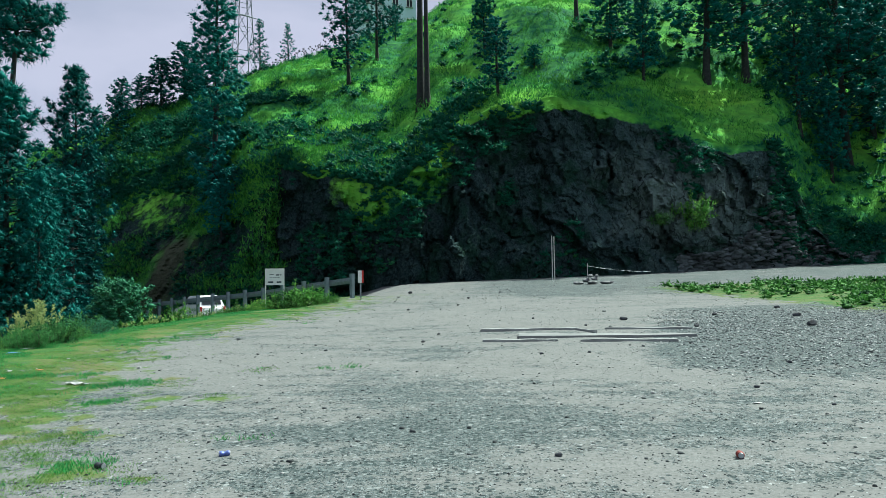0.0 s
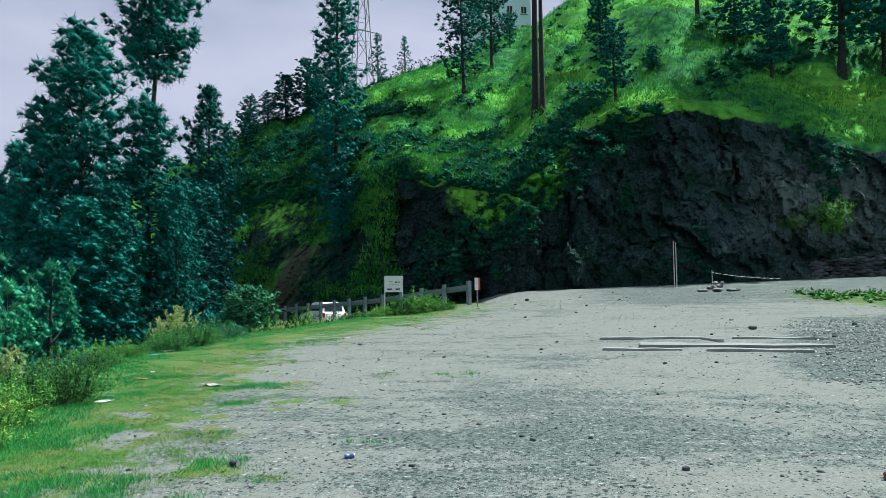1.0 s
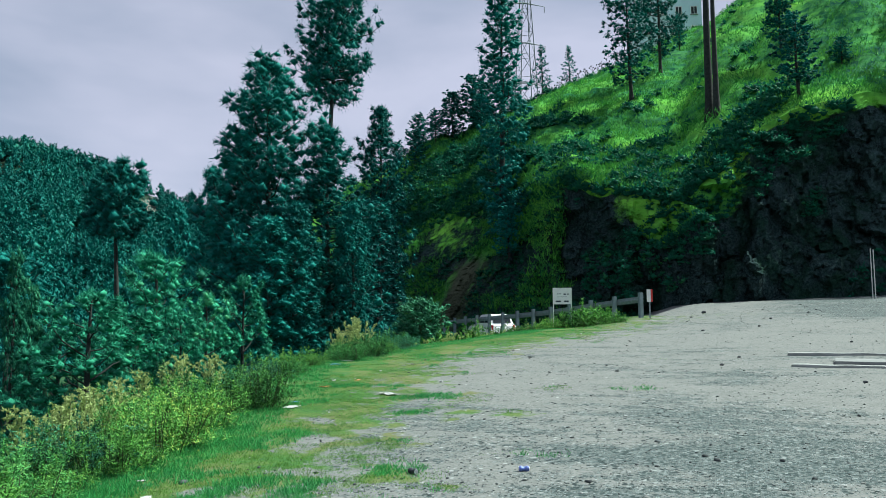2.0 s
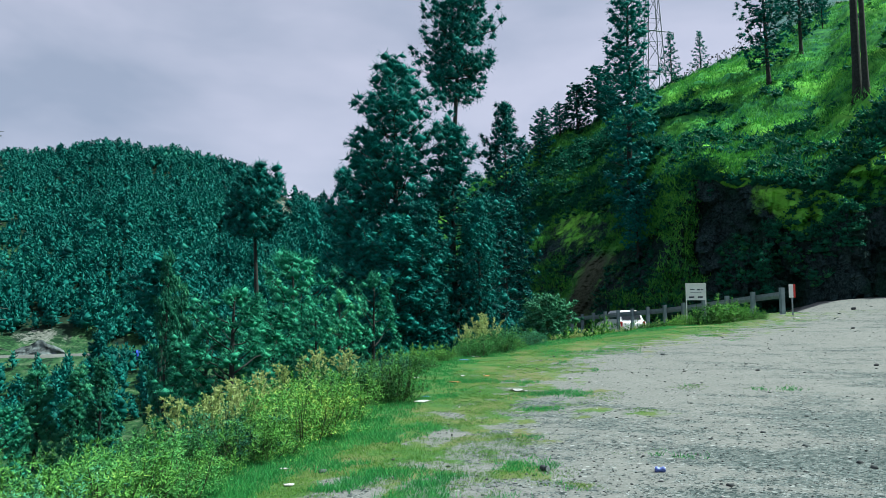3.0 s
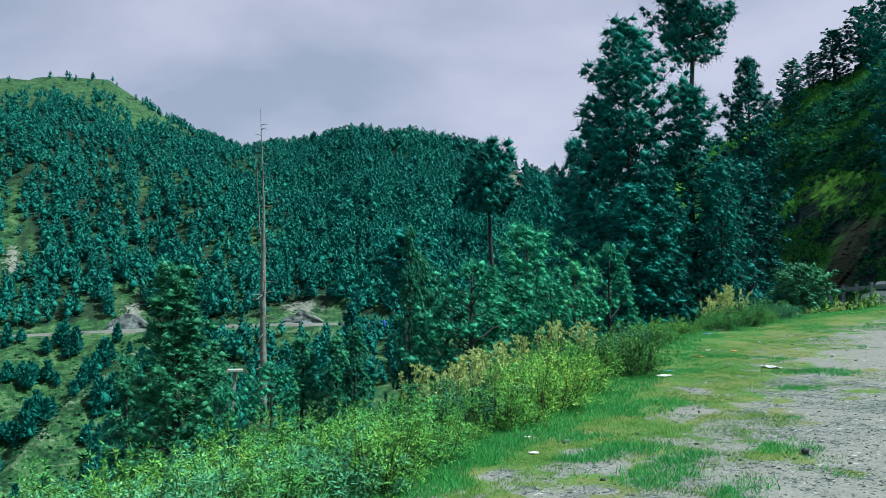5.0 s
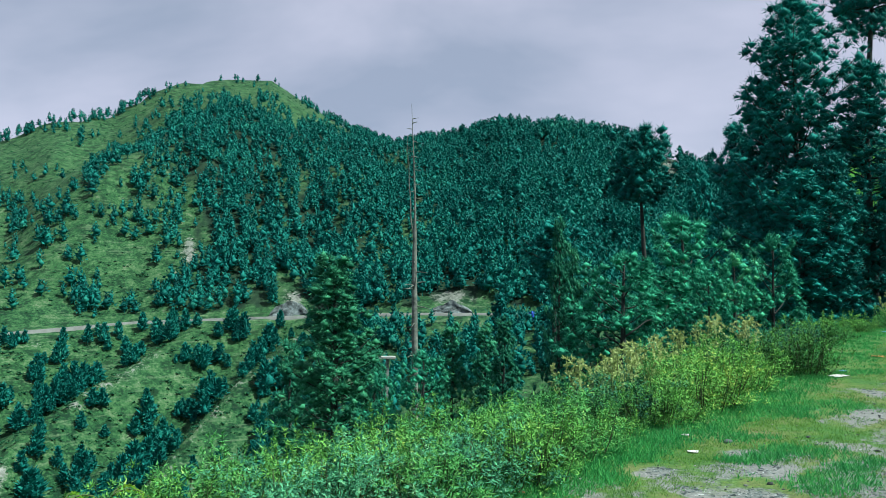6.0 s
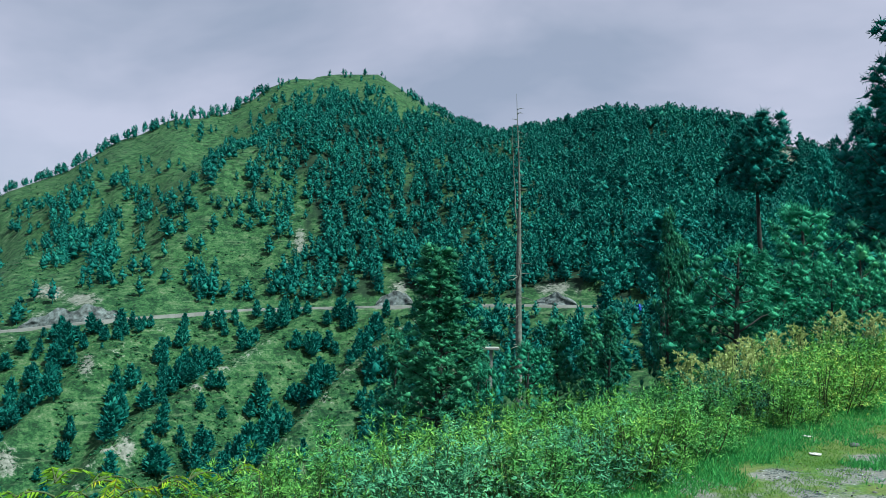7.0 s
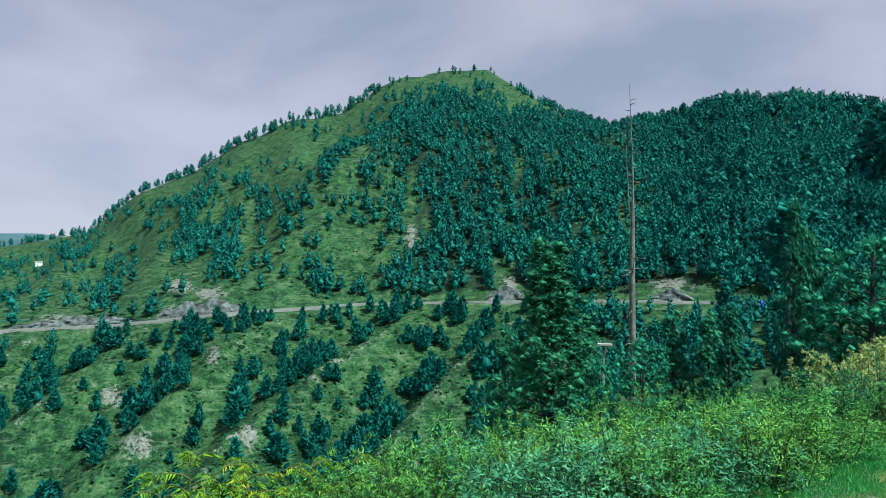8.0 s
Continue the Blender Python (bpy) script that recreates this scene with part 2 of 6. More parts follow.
    nt.links.new(pos, slant.inputs["Vector"])
    gb, gm = noise_node(nt, 0.22, 5.0, 0.62, slant.outputs["Vector"]), noise_node(nt, 0.9, 6.0, 0.7, pos)
    # slanting bands: sunlit yellow-green and shaded teal, both painted into the grass colour
    grass = ramp_node(nt, gb, [(0.36, (0.003, 0.050, 0.042)), (0.46, (0.022, 0.150, 0.056)), (0.53, (0.125, 0.400, 0.056)), (0.66, (0.250, 0.560, 0.052))])
    grass = mix_node(nt, 0.45, grass, ramp_node(nt, gm, [(0.40, (0.002, 0.036, 0.030)), (0.62, (0.130, 0.400, 0.056))]))
    k = step_node(nt, math_node(nt, "ADD", sep.outputs["Red"], math_node(nt, "MULTIPLY", math_node(nt, "SUBTRACT", gm, 0.5), 0.8)), 0.40, 0.60)
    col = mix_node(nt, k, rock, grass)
    scree = ramp_node(nt, small, [(0.3, (0.034, 0.042, 0.028)), (0.7, (0.112, 0.124, 0.080))])
    col = mix_node(nt, sep.outputs["Green"], col, scree)
    nt.links.new(col, b.inputs["Base Color"])
    b.inputs["Roughness"].default_value, b.inputs["Specular IOR Level"].default_value = 0.95, 0.04
    relief = math_node(nt, "ADD", math_node(nt, "MULTIPLY", streak, 1.2), math_node(nt, "MULTIPLY", facet.outputs["Distance"], -0.9))
    relief = math_node(nt, "ADD", relief, math_node(nt, "MULTIPLY", chip.outputs["Distance"], -0.3))
    relief = math_node(nt, "ADD", relief, math_node(nt, "MULTIPLY", split, 0.35))
    relief = math_node(nt, "MULTIPLY", relief, math_node(nt, "SUBTRACT", 1.0, k))
    bump_node(nt, b, math_node(nt, "ADD", relief, math_node(nt, "MULTIPLY", gm, 0.25)), 0.8, 0.45)
    return m


MAT_GROUND, MAT_HILL = make_ground_material(), make_hill_material()
MAT_NEEDLE = leafy("pine_needles", (0.006, 0.064, 0.060), (0.038, 0.340, 0.260), through=0.22)
MAT_NEEDLE_FAR = leafy("far_pine_needles", (0.003, 0.034, 0.032), (0.028, 0.255, 0.195), (0.07, 0.36, 0.22), grain=0.03, through=0.12)
MAT_NEEDLE_LIGHT = leafy("young_pine_needles", (0.006, 0.060, 0.040), (0.110, 0.600, 0.310), (0.32, 0.80, 0.30), through=0.18)
MAT_NEEDLE_CONE = leafy("bright_pine_needles", (0.020, 0.140, 0.072), (0.150, 0.580, 0.260), (0.40, 0.76, 0.22), through=0.24)
MAT_NEEDLE_SLIM = leafy("green_pine_needles", (0.016, 0.120, 0.070), (0.090, 0.420, 0.210), (0.24, 0.56, 0.20), through=0.3)
MAT_LEAF = leafy("shrub_leaves", (0.008, 0.064, 0.022), (0.180, 0.540, 0.125), (0.62, 0.80, 0.20), grain=2.2, through=0.12, differ=0.4)
MAT_LEAF_TEAL = leafy("grey_green_leaves", (0.008, 0.070, 0.040), (0.160, 0.520, 0.240), (0.46, 0.74, 0.34), grain=2.2, through=0.12, differ=0.4)
MAT_LEAF_BRIGHT = leafy("bright_leaves", (0.014, 0.076, 0.022), (0.240, 0.590, 0.100), (0.72, 0.84, 0.16), grain=2.2, through=0.12, differ=0.4)
MAT_LEAF_YELLOW = leafy("flower_plumes", (0.36, 0.50, 0.14), (0.72, 0.80, 0.30), (0.92, 0.92, 0.45), grain=2.0)
MAT_LEAF_FROND = leafy("turning_leaves", (0.10, 0.32, 0.03), (0.36, 0.60, 0.03), (0.95, 0.72, 0.03), grain=1.2, differ=0.6)
MAT_GRASS = leafy("grass_blades", (0.060, 0.200, 0.045), (0.270, 0.500, 0.080), (0.68, 0.62, 0.20), grain=1.4)
MAT_GRASS_LUSH = leafy("lush_grass_blades", (0.020, 0.180, 0.060), (0.125, 0.520, 0.120), (0.30, 0.62, 0.13), grain=1.0)
MAT_HILL_GRASS = leafy("hill_grass_blades", (0.010, 0.150, 0.070), (0.210, 0.620, 0.070), (0.62, 0.92, 0.07), grain=0.25)
MAT_STEM = plain("green_stems", (0.05, 0.075, 0.03), 0.8, 0.0, 0.3, 5.0)
MAT_SCRUB = leafy("scrub_leaves", (0.006, 0.072, 0.052), (0.036, 0.220, 0.110), (0.13, 0.40, 0.08), grain=0.3)
MAT_SCRUB_PALE = leafy("valley_scrub_leaves", (0.008, 0.070, 0.040), (0.060, 0.210, 0.080), (0.24, 0.38, 0.14), grain=0.1)
MAT_ROAD_FAR = plain("pale_road", (0.115, 0.125, 0.118), 0.9, 0.0, 0.3, 0.3)
MAT_CUT = plain("pale_rock", (0.105, 0.130, 0.132), 0.9, 0.0, 0.75, 0.6, 0.6)
MAT_BARK = plain("bark", (0.024, 0.029, 0.027), 0.9, 0.0, 0.5, 5.0, 0.03)
MAT_DEAD = plain("bleached_wood", (0.120, 0.138, 0.122), 0.85, 0.0, 0.5, 4.0, 0.02)
MAT_STONE = plain("loose_stone", (0.17, 0.18, 0.18), 0.9, 0.0, 0.5, 9.0, 0.01)
MAT_STONE_DARK = plain("dark_stone", (0.05, 0.055, 0.06), 0.9, 0.0, 0.45, 12.0, 0.01)
MAT_SLAB = plain("pale_concrete", (0.19, 0.20, 0.195), 0.9, 0.0, 0.25, 2.5, 0.01)
MAT_POST = plain("grey_post", (0.15, 0.20, 0.22), 0.8, 0.0, 0.2, 3.0)
MAT_POLE = plain("pale_pole", (0.45, 0.47, 0.46), 0.6, 0.2, 0.2, 3.0)
MAT_PYLON = plain("pylon_steel", (0.16, 0.18, 0.19), 0.6, 0.5, 0.2, 1.0)
MAT_CAN_BLUE = plain("blue_tin", (0.10, 0.14, 0.36), 0.4, 0.3, 0.3, 14.0)
# wooded ridge far off: the haze in front of it is put into this blue
MAT_RIDGE = plain("haze_blue_ridge", (0.045, 0.095, 0.12), 1.0, 0.0, 0.3, 0.01)
MAT_RUST = plain("rusty_tin", (0.22, 0.045, 0.035), 0.7, 0.2, 0.4, 20.0)
MAT_PEBBLE, MAT_PEBBLE_PALE = pebbles("gravel_stone"), pebbles("pale_gravel_stone", 1.9)
MAT_CONCRETE = plain("weathered_concrete", (0.25, 0.265, 0.255), 0.9, 0.0, 0.25, 3.0, 0.01)
MAT_STEEL = plain("galvanised_steel", (0.24, 0.28, 0.30), 0.5, 0.6, 0.2, 8.0)
MAT_PAINT_WHITE = plain("white_paint", (0.75, 0.75, 0.74), 0.5, 0.0, 0.08, 4.0)
MAT_PAINT_RED = plain("red_paint", (0.55, 0.05, 0.04), 0.5, 0.0, 0.15, 6.0)
MAT_PAINT_BLUE = plain("blue_paint", (0.02, 0.05, 0.45), 0.5, 0.0, 0.15, 2.0)
MAT_WALL = plain("pale_blue_render", (0.58, 0.72, 0.80), 0.8, 0.0, 0.08, 0.4)
MAT_DARK = plain("dark_gap", (0.03, 0.035, 0.04), 0.6, 0.0, 0.2, 3.0)


# ---- plan ----
def spot(az, d):
    """Plan place at az degrees to the left of the y axis and d metres off."""
    return -d * math.sin(radians(az)), d * math.cos(radians(az))


def height_at(el, d):
    return EYE_Z + d * math.tan(radians(el))


def hash_grid(ix, iy, iz):
    h = (ix * 374761393 + iy * 668265263 + iz * 2147483647 + 1013904223).astype(np.int64) & 0xFFFFFFFF
    h = ((h ^ (h >> 13)) * 1274126177) & 0xFFFFFFFF
    return ((h ^ (h >> 16)) & 0xFFFF) / 65535.0


def value_noise(x, y, z=0.0):
    x, y, z = np.broadcast_arrays(np.asarray(x, float), np.asarray(y, float), np.asarray(z, float))
    ix, iy, iz = np.floor(x).astype(np.int64), np.floor(y).astype(np.int64), np.floor(z).astype(np.int64)
    fx, fy, fz = x - ix, y - iy, z - iz
    fx, fy, fz = (f * f * (3 - 2 * f) for f in (fx, fy, fz))
    out = 0.0
    for a in (0, 1):
        for b in (0, 1):
            for c in (0, 1):
                out = out + hash_grid(ix + a, iy + b, iz + c) * (fx if a else 1 - fx) * (fy if b else 1 - fy) * (fz if c else 1 - fz)
    return out


def fbm(x, y, z=0.0, octaves=4, gain=0.5):
    total, amp, norm = 0.0, 1.0, 0.0
    for _ in range(octaves):
        total = total + amp * (value_noise(x, y, z) - 0.5)
        norm += amp
        amp *= gain
        x, y, z = np.asarray(x) * 2.03 + 7.1, np.asarray(y) * 2.03 + 3.7, np.asarray(z) * 2.03 + 1.9
    return total / norm * 2


def blocks(x, y, z, salt):
    """Fractured rock: each block of the jointed mass stands out by its own amount, with a tilted face. Cells are one unit across."""
    ix, iy, iz = np.floor(x).astype(np.int64), np.floor(y).astype(np.int64), np.floor(z).astype(np.int64)
    best, out = np.full(np.shape(x), 1e9), np.zeros(np.shape(x))
    for a in (-1, 0, 1):
        for b in (-1, 0, 1):
            for c in (-1, 0, 1):
                jx, jy, jz = ix + a, iy + b, iz + c + 57 * salt
                r1, r2, r3 = hash_grid(jx, jy, jz), hash_grid(jx + 131, jy, jz), hash_grid(jx, jy + 173, jz)
                dx, dy, dz = x - (ix + a) - r1, y - (iy + b) - r2, z - (iz + c) - r3
                d = dx * dx + dy * dy + dz * dz
                face = hash_grid(jx, jy, jz + 211) - 0.5 + (r2 - 0.5) * dx * 1.3 + (r3 - 0.5) * dz * 1.3 + (r1 - 0.5) * dy * 1.3
                out = np.where(d < best, face, out)
                best = np.minimum(best, d)
    return out


def smooth(a, b, x):
    t = np.clip((np.asarray(x, float) - a) / (b - a), 0, 1)
    return t * t * (3 - 2 * t)


def table(x, pairs):
    xs, ys = zip(*sorted(pairs))
    return np.interp(x, xs, ys)


# The lot's rim above the valley, from behind the camera round to the road.
RIM = np.array([(-3.0, -60), (-4.0, -12), (-4.3, -3), (-4.6, 2.0), (-4.75, 3.4), (-5.15, 5.0), (-5.5, 6.3), (-5.9, 7.8), (-6.6, 10.1), (-7.7, 12.6),
                (-8.4, 15.2), (-8.3, 17.8), (-7.9, 20.8), (-6.9, 24.5), (-6.8, 29), (-8.2, 33.5), (-13, 41), (-22, 51), (-42, 66), (-90, 95)])


def beyond_rim(x, y):
    """Distance past the rim on the valley's side (negative on the lot)."""
    x, y = np.asarray(x, float), np.asarray(y, float)
    best = np.full(x.shape, 1e9)
    side = np.zeros(x.shape)
    for (ax, ay), (bx, by) in zip(RIM[:-1], RIM[1:]):
        dx, dy = bx - ax, by - ay
        t = np.clip(((x - ax) * dx + (y - ay) * dy) / (dx * dx + dy * dy), 0, 1)
        px, py = x - ax - t * dx, y - ay - t * dy
        d = np.hypot(px, py)
        s = dx * py - dy * px
        near = d < best
        best = np.where(near, d, best)
        side = np.where(near, np.sign(s), side)
    return best * side


SKYLINE = [(140, 0.3), (110, 0.9), (104, 1.0), (99, 2.0), (95.6, 4.9), (92.3, 6.4), (89.2, 8.6), (86, 10.3), (82, 11.2), (78, 13.7), (74, 14.3), (71, 14.4),
           (68.5, 12.9), (65.2, 11.0), (62, 9.9), (58, 10.5), (54, 11.35), (49, 11.15), (45, 10.1), (41.5, 8.7), (39, 7.8), (34, 6.5), (28, 5), (15, 2), (0, 1)]
SKY_FAR = [(140, 1400), (110, 1100), (104, 950), (95, 680), (85, 640), (75, 720), (68, 720), (62, 600), (54, 480), (45, 420), (35, 380), (0, 380)]
ROAD_EL = [(140, -4.6), (104, -4.5), (97, -4.3), (89, -3.55), (80, -2.9), (62, -2.45), (52, -2.45), (40, -2.6), (0, -2.6)]
ROAD_FAR = [(140, 340), (104, 330), (90, 290), (80, 300), (62, 270), (50, 255), (40, 250), (0, 250)]
FLOOR_Z = [(140, -82), (104, -80), (75, -74), (55, -48), (45, -30), (35, -12), (25, -5), (15, -3), (0, -2)]


def road_dip(x, y):
    """The road drops away behind the guardrail."""
    past = (x + 3.94) * 0.759 + (y - 33.8) * 0.651
    return 0.9 * smooth(0.8, 3.5, past) * np.exp(-((x + 8.0) / 4.0) ** 2) * (1 - smooth(9, 15, past)) * smooth(30, 34, y)


def lot_z(x, y):
    z = 0.05 * np.clip(y, -40, 70) + 0.01 * np.clip(x, -40, 40) + 0.0003 * np.clip(x, 0, 60) * np.clip(np.asarray(y) - 25, 0, 60)
    return z - (0.12 * np.clip(-np.asarray(x) - 4, 0, 60) + 0.11 * np.clip(-np.asarray(x) - 10, 0, 60) * smooth(34, 44, y)) * smooth(24, 34, y) - road_dip(np.asarray(x, float), np.asarray(y, float))


def rib_phase(az, d):
    """Where a place lies between the ribs that run slantwise down the lower slope: 0 on one crest, 1 on the next."""
    q = (az + d / 5.3 - 117.2) / 11 + 0.07 * fbm(az * 0.25, d * 0.03, 17.0, 3)
    return q - np.floor(q)


def rib(az, d):
    """1 on a rib's crest, 0 in a gully."""
    return np.abs(2 * rib_phase(az, d) - 1)


def ground_z(x, y):
    x, y = np.asarray(x, float), np.asarray(y, float)
    d = np.hypot(x, y)
    az = np.degrees(np.arctan2(-x, y))
    past = beyond_rim(x, y)
    z = lot_z(x, y) + 0.05 * fbm(x * 0.25, y * 0.25, 0.0, 4) * smooth(1, 4, d) + 0.02 * fbm(x * 1.4, y * 1.4, 3.0, 3)
    wide = np.where(az < -100, az + 360, az)
    floor_z = table(wide, FLOOR_Z)
    fall = np.where(past > 0, 0.62 * past * smooth(-0.2, 3.0, past), 0)
    z = np.maximum(z - fall + 0.5 * fbm(x * 0.2, y * 0.2, 9.0, 3) * smooth(0.5, 6, past), floor_z + 3 * fbm(x * 0.03, y * 0.03, 4.0, 3) * smooth(10, 40, past))
    # the mountain across the valley
    road_d, sky_d = table(wide, ROAD_FAR), table(wide, SKY_FAR)
    road_z = EYE_Z + road_d * np.tan(np.radians(table(wide, ROAD_EL)))
    sky_z = EYE_Z + sky_d * np.tan(np.radians(table(wide, SKYLINE)))
    toe = road_d - 165
    t1, t2 = np.clip((d - toe) / (road_d - 4 - toe), 0, 1), np.clip((d - road_d - 5) / (sky_d - road_d - 5), 0, 1)
    swell = 4 * t2 * (1 - t2)
    m = floor_z + (road_z - floor_z) * t1 ** 1.1
    m = np.where(d > road_d - 4, road_z + (sky_z - road_z) * (t2 * 1.12 - 0.12 * t2 ** 2), m)
    m = np.where(d > sky_d, sky_z - (d - sky_d) * 0.45, m)
    m = np.maximum(m, np.where(wide > 108, -40, -80))
    gully = fbm(wide * 0.16 + d * 0.002, d * 0.004, 2.0, 4) * 30 + fbm(x * 0.012, y * 0.012, 6.0, 4) * 14
    m = m + gully * swell * smooth(0, 0.3, t2)
    low = 4 * t1 * (1 - t1)
    ridge = 1 - np.abs(fbm(wide * 0.11 + d * 0.012, d * 0.002, 12.0, 3)) * 2
    m = m + low * (5 * (ridge - 0.6) + 11 * (rib(wide, d) ** 1.4 - 0.42) * smooth(60, 68, wide))
    valley = smooth(24, 38, wide) * (1 - smooth(150, 175, wide))
    far = smooth(60, 110, d) * valley
    return np.where(far > 0, np.maximum(z, m * far + (1 - far) * z), z)


def woods(az, d):
    """How likely a pine stands at a place on the mountain."""
    road_d, sky_d = table(az, ROAD_FAR), table(az, SKY_FAR)
    t2 = np.clip((d - road_d) / (sky_d - road_d), -1, 1)
    across, along = 0.38 * az + 0.092 * d, -0.92 * az + 0.038 * d
    clump = np.where(t2 < 0, fbm(across * 0.42, along * 0.12, 1.0, 3) + 0.5 * fbm(az * 0.7, d * 0.045, 2.0, 2),
                     fbm(az * 0.40, d * 0.014, 1.0, 4) + 0.35 * fbm(az * 1.2, d * 0.04, 2.0, 2))
    dense = 1 - smooth(72, 83, az + 6 * fbm(d * 0.01, az * 0.1, 5, 2))
    peak = smooth(0.52, 0.80, t2) * smooth(63, 69, az)
    keep = 0.97 * dense * (1 - 0.95 * peak) * (0.6 + 0.4 * smooth(-0.3, -0.1, clump)) + (1 - dense) * (0.045 + 0.55 * smooth(0.05, 0.2, clump)) * (1 - 0.8 * peak)
    ph = rib_phase(az, d)
    side = smooth(0.03, 0.10, ph) * (1 - 0.7 * smooth(0.32, 0.60, ph)) * (1 - smooth(0.80, 0.92, ph))
    spots = fbm(az * 0.9, d * 0.06, 31.0, 3)
    sparse = 0.03 + 0.36 * side * smooth(-0.3, 0.12, spots) + 0.16 * smooth(0.12, 0.3, spots) * smooth(0.1, 0.2, ph) * (1 - smooth(0.75, 0.85, ph))
    keep = np.where(t2 < 0, sparse * (1 - 0.25 * smooth(84, 92, az)) + 0.34 * (1 - smooth(60, 74, az)), keep)
    for a, wide, reach in ((51.9, 0.5, 90), (58.4, 1.9, 28), (69.4, 1.2, 22), (55.0, 0.8, 25)):
        keep = np.where((np.abs(az - a) < wide) & (d < road_d + 16) & (d > road_d - reach), 0.05, keep)
    keep = np.where((d < 200) & (az < 62), 0.0, keep)
    field = np.exp(-((az - 80.3) / 1.6) ** 2 - ((t2 - 0.10) / 0.07) ** 2)
    return np.where(np.abs(d - road_d) < 9, 0, keep * (1 - np.clip(field * 2, 0, 1)))


BARE = ((-4.45, 3.7, 0.45), (-4.35, 4.5, 0.26), (-3.8, 5.2, 0.30), (-3.1, 5.35, 0.42), (-2.9, 4.7, 0.35), (-4.3, 5.45, 0.22), (-4.6, 6.1, 0.18), (-3.3, 6.3, 0.25), (-4.15, 3.2, 0.4), (-4.9, 8.6, 0.25), (-4.3, 7.5, 0.3))


def cover(x, y, z):
    """What lies on the ground: turf, loose gravel, bare rock, and how much of it is wild slope."""
    d, az = np.hypot(x, y), np.degrees(np.arctan2(-x, y))
    el = np.degrees(np.arctan2(z - EYE_Z, d))
    past = beyond_rim(x, y)
    width = table(y, [(-20, 2.2), (3, 1.3), (5, 1.9), (8, 2.6), (12, 3.0), (18, 3.6), (25, 4.2), (31, 5.0), (35, 7.5), (38, 8.5), (40, 6.0), (42, 0)])
    grass = smooth(-1.7, 0.3, past / np.maximum(width, 0.1)) * (width > 0.05)
    grass = np.maximum(grass, smooth(8.5, 12.5, x - 0.1 * (25 - y)) * smooth(17, 21, y) * (1 - smooth(34, 40, y)) * 0.9)
    for gx, gy, gr in ((-3.0, 9.4, 0.7), (-3.4, 6.2, 0.9), (-2.9, 4.9, 0.5), (-3.9, 7.6, 0.8), (2.3, 7.4, 0.15), (-2.2, 6.0, 0.3), (-1.6, 5.0, 0.25)):
        grass = np.maximum(grass, 0.62 * np.exp(-((x - gx) ** 2 + ((y - gy) * 1.6) ** 2) / gr ** 2))
    for bx, by, br in BARE:
        grass = grass * (1 - 0.62 * np.exp(-(((x - bx) ** 2 + (y - by) ** 2) / (0.75 * br) ** 2) ** 2))
    gravel = 0.25 + 0.5 * np.exp(-((x + 0.3) ** 2 / 9 + (y - 7) ** 2 / 9)) + 1.5 * smooth(2.6, 4.6, x - 0.25 * (y - 12)) * smooth(9, 13, y) * (1 - smooth(21, 24, y))
    gravel = np.maximum(gravel, 0.75 * smooth(26, 33, y) * smooth(-2, 4, x))
    gravel = gravel * (1 - 0.6 * np.exp(-((y - 20.5) / 2.5) ** 2))
    rock = np.zeros_like(d)
    for a, e, ra, re in ((76.6, 2.1, 0.55, 1.2), (77.3, 0.6, 0.3, 0.7), (92.5, -3.4, 1.6, 0.6), (89.8, -3.3, 0.8, 0.5), (100.0, -3.9, 2.2, 0.5), (90.6, -6.5, 0.6, 0.9), (69.3, -1.3, 0.8, 0.7),
                         (57.6, -1.2, 1.6, 0.5), (91.0, -2.1, 1.2, 0.5), (95.5, -12.4, 1.5, 0.9), (88.0, -12.0, 0.6, 1.2), (97, -9, 1.2, 0.8), (42, 8.0, 0.8, 0.8), (93, -1.6, 1.0, 0.6)):
        rock = np.maximum(rock, np.exp(-((az - a) / ra) ** 2 - ((el - e) / re) ** 2))
    low = (d > 100) & (d < table(az, ROAD_FAR) - 8) & (az > 62)
    rock = np.where(low, np.maximum(rock, 0.58 * smooth(0.78, 0.97, rib(az, d)) * smooth(-0.3, 0.1, fbm(az * 0.4, d * 0.03, 41.0, 3))), rock)
    far = np.maximum(smooth(2.0, 6.0, past), smooth(60, 90, d))
    # beyond 100 m this channel carries the density of the woods
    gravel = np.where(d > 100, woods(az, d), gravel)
    return np.stack([np.clip(grass, 0, 1), np.clip(gravel, 0, 1.4), rock, far], -1)


def sheet(name, grid, mat, colours=None):
    """A mesh from a grid of places (rows, columns, 3)."""
    rows, cols = grid.shape[:2]
    i = np.arange(rows * cols).reshape(rows, cols)
    faces = np.stack([i[:-1, :-1], i[:-1, 1:], i[1:, 1:], i[1:, :-1]], -1).reshape(-1, 4)
    me = quick_mesh(name, grid.reshape(-1, 3), faces)
    me.polygons.foreach_set("use_smooth", np.ones(len(faces), bool))
    if colours is not None:
        a = me.color_attributes.new("cover", "FLOAT_COLOR", "POINT")
        a.data.foreach_set("color", colours.reshape(-1, 4).astype(np.float32).ravel())
    me.materials.append(mat)
    return new(name, me)


def quick_mesh(name, verts, faces):
    verts, faces = np.asarray(verts, np.float32), np.asarray(faces, np.int32)
    n, k = faces.shape
    me = bpy.data.meshes.new(name)
    me.vertices.add(len(verts))
    me.vertices.foreach_set("co", verts.ravel())
    me.loops.add(n * k)
    me.loops.foreach_set("vertex_index", faces.ravel())
    me.polygons.add(n)
    me.polygons.foreach_set("loop_start", np.arange(0, n * k, k, dtype=np.int32))
    me.polygons.foreach_set("loop_total", np.full(n, k, np.int32))
    me.update(calc_edges=True)
    return me


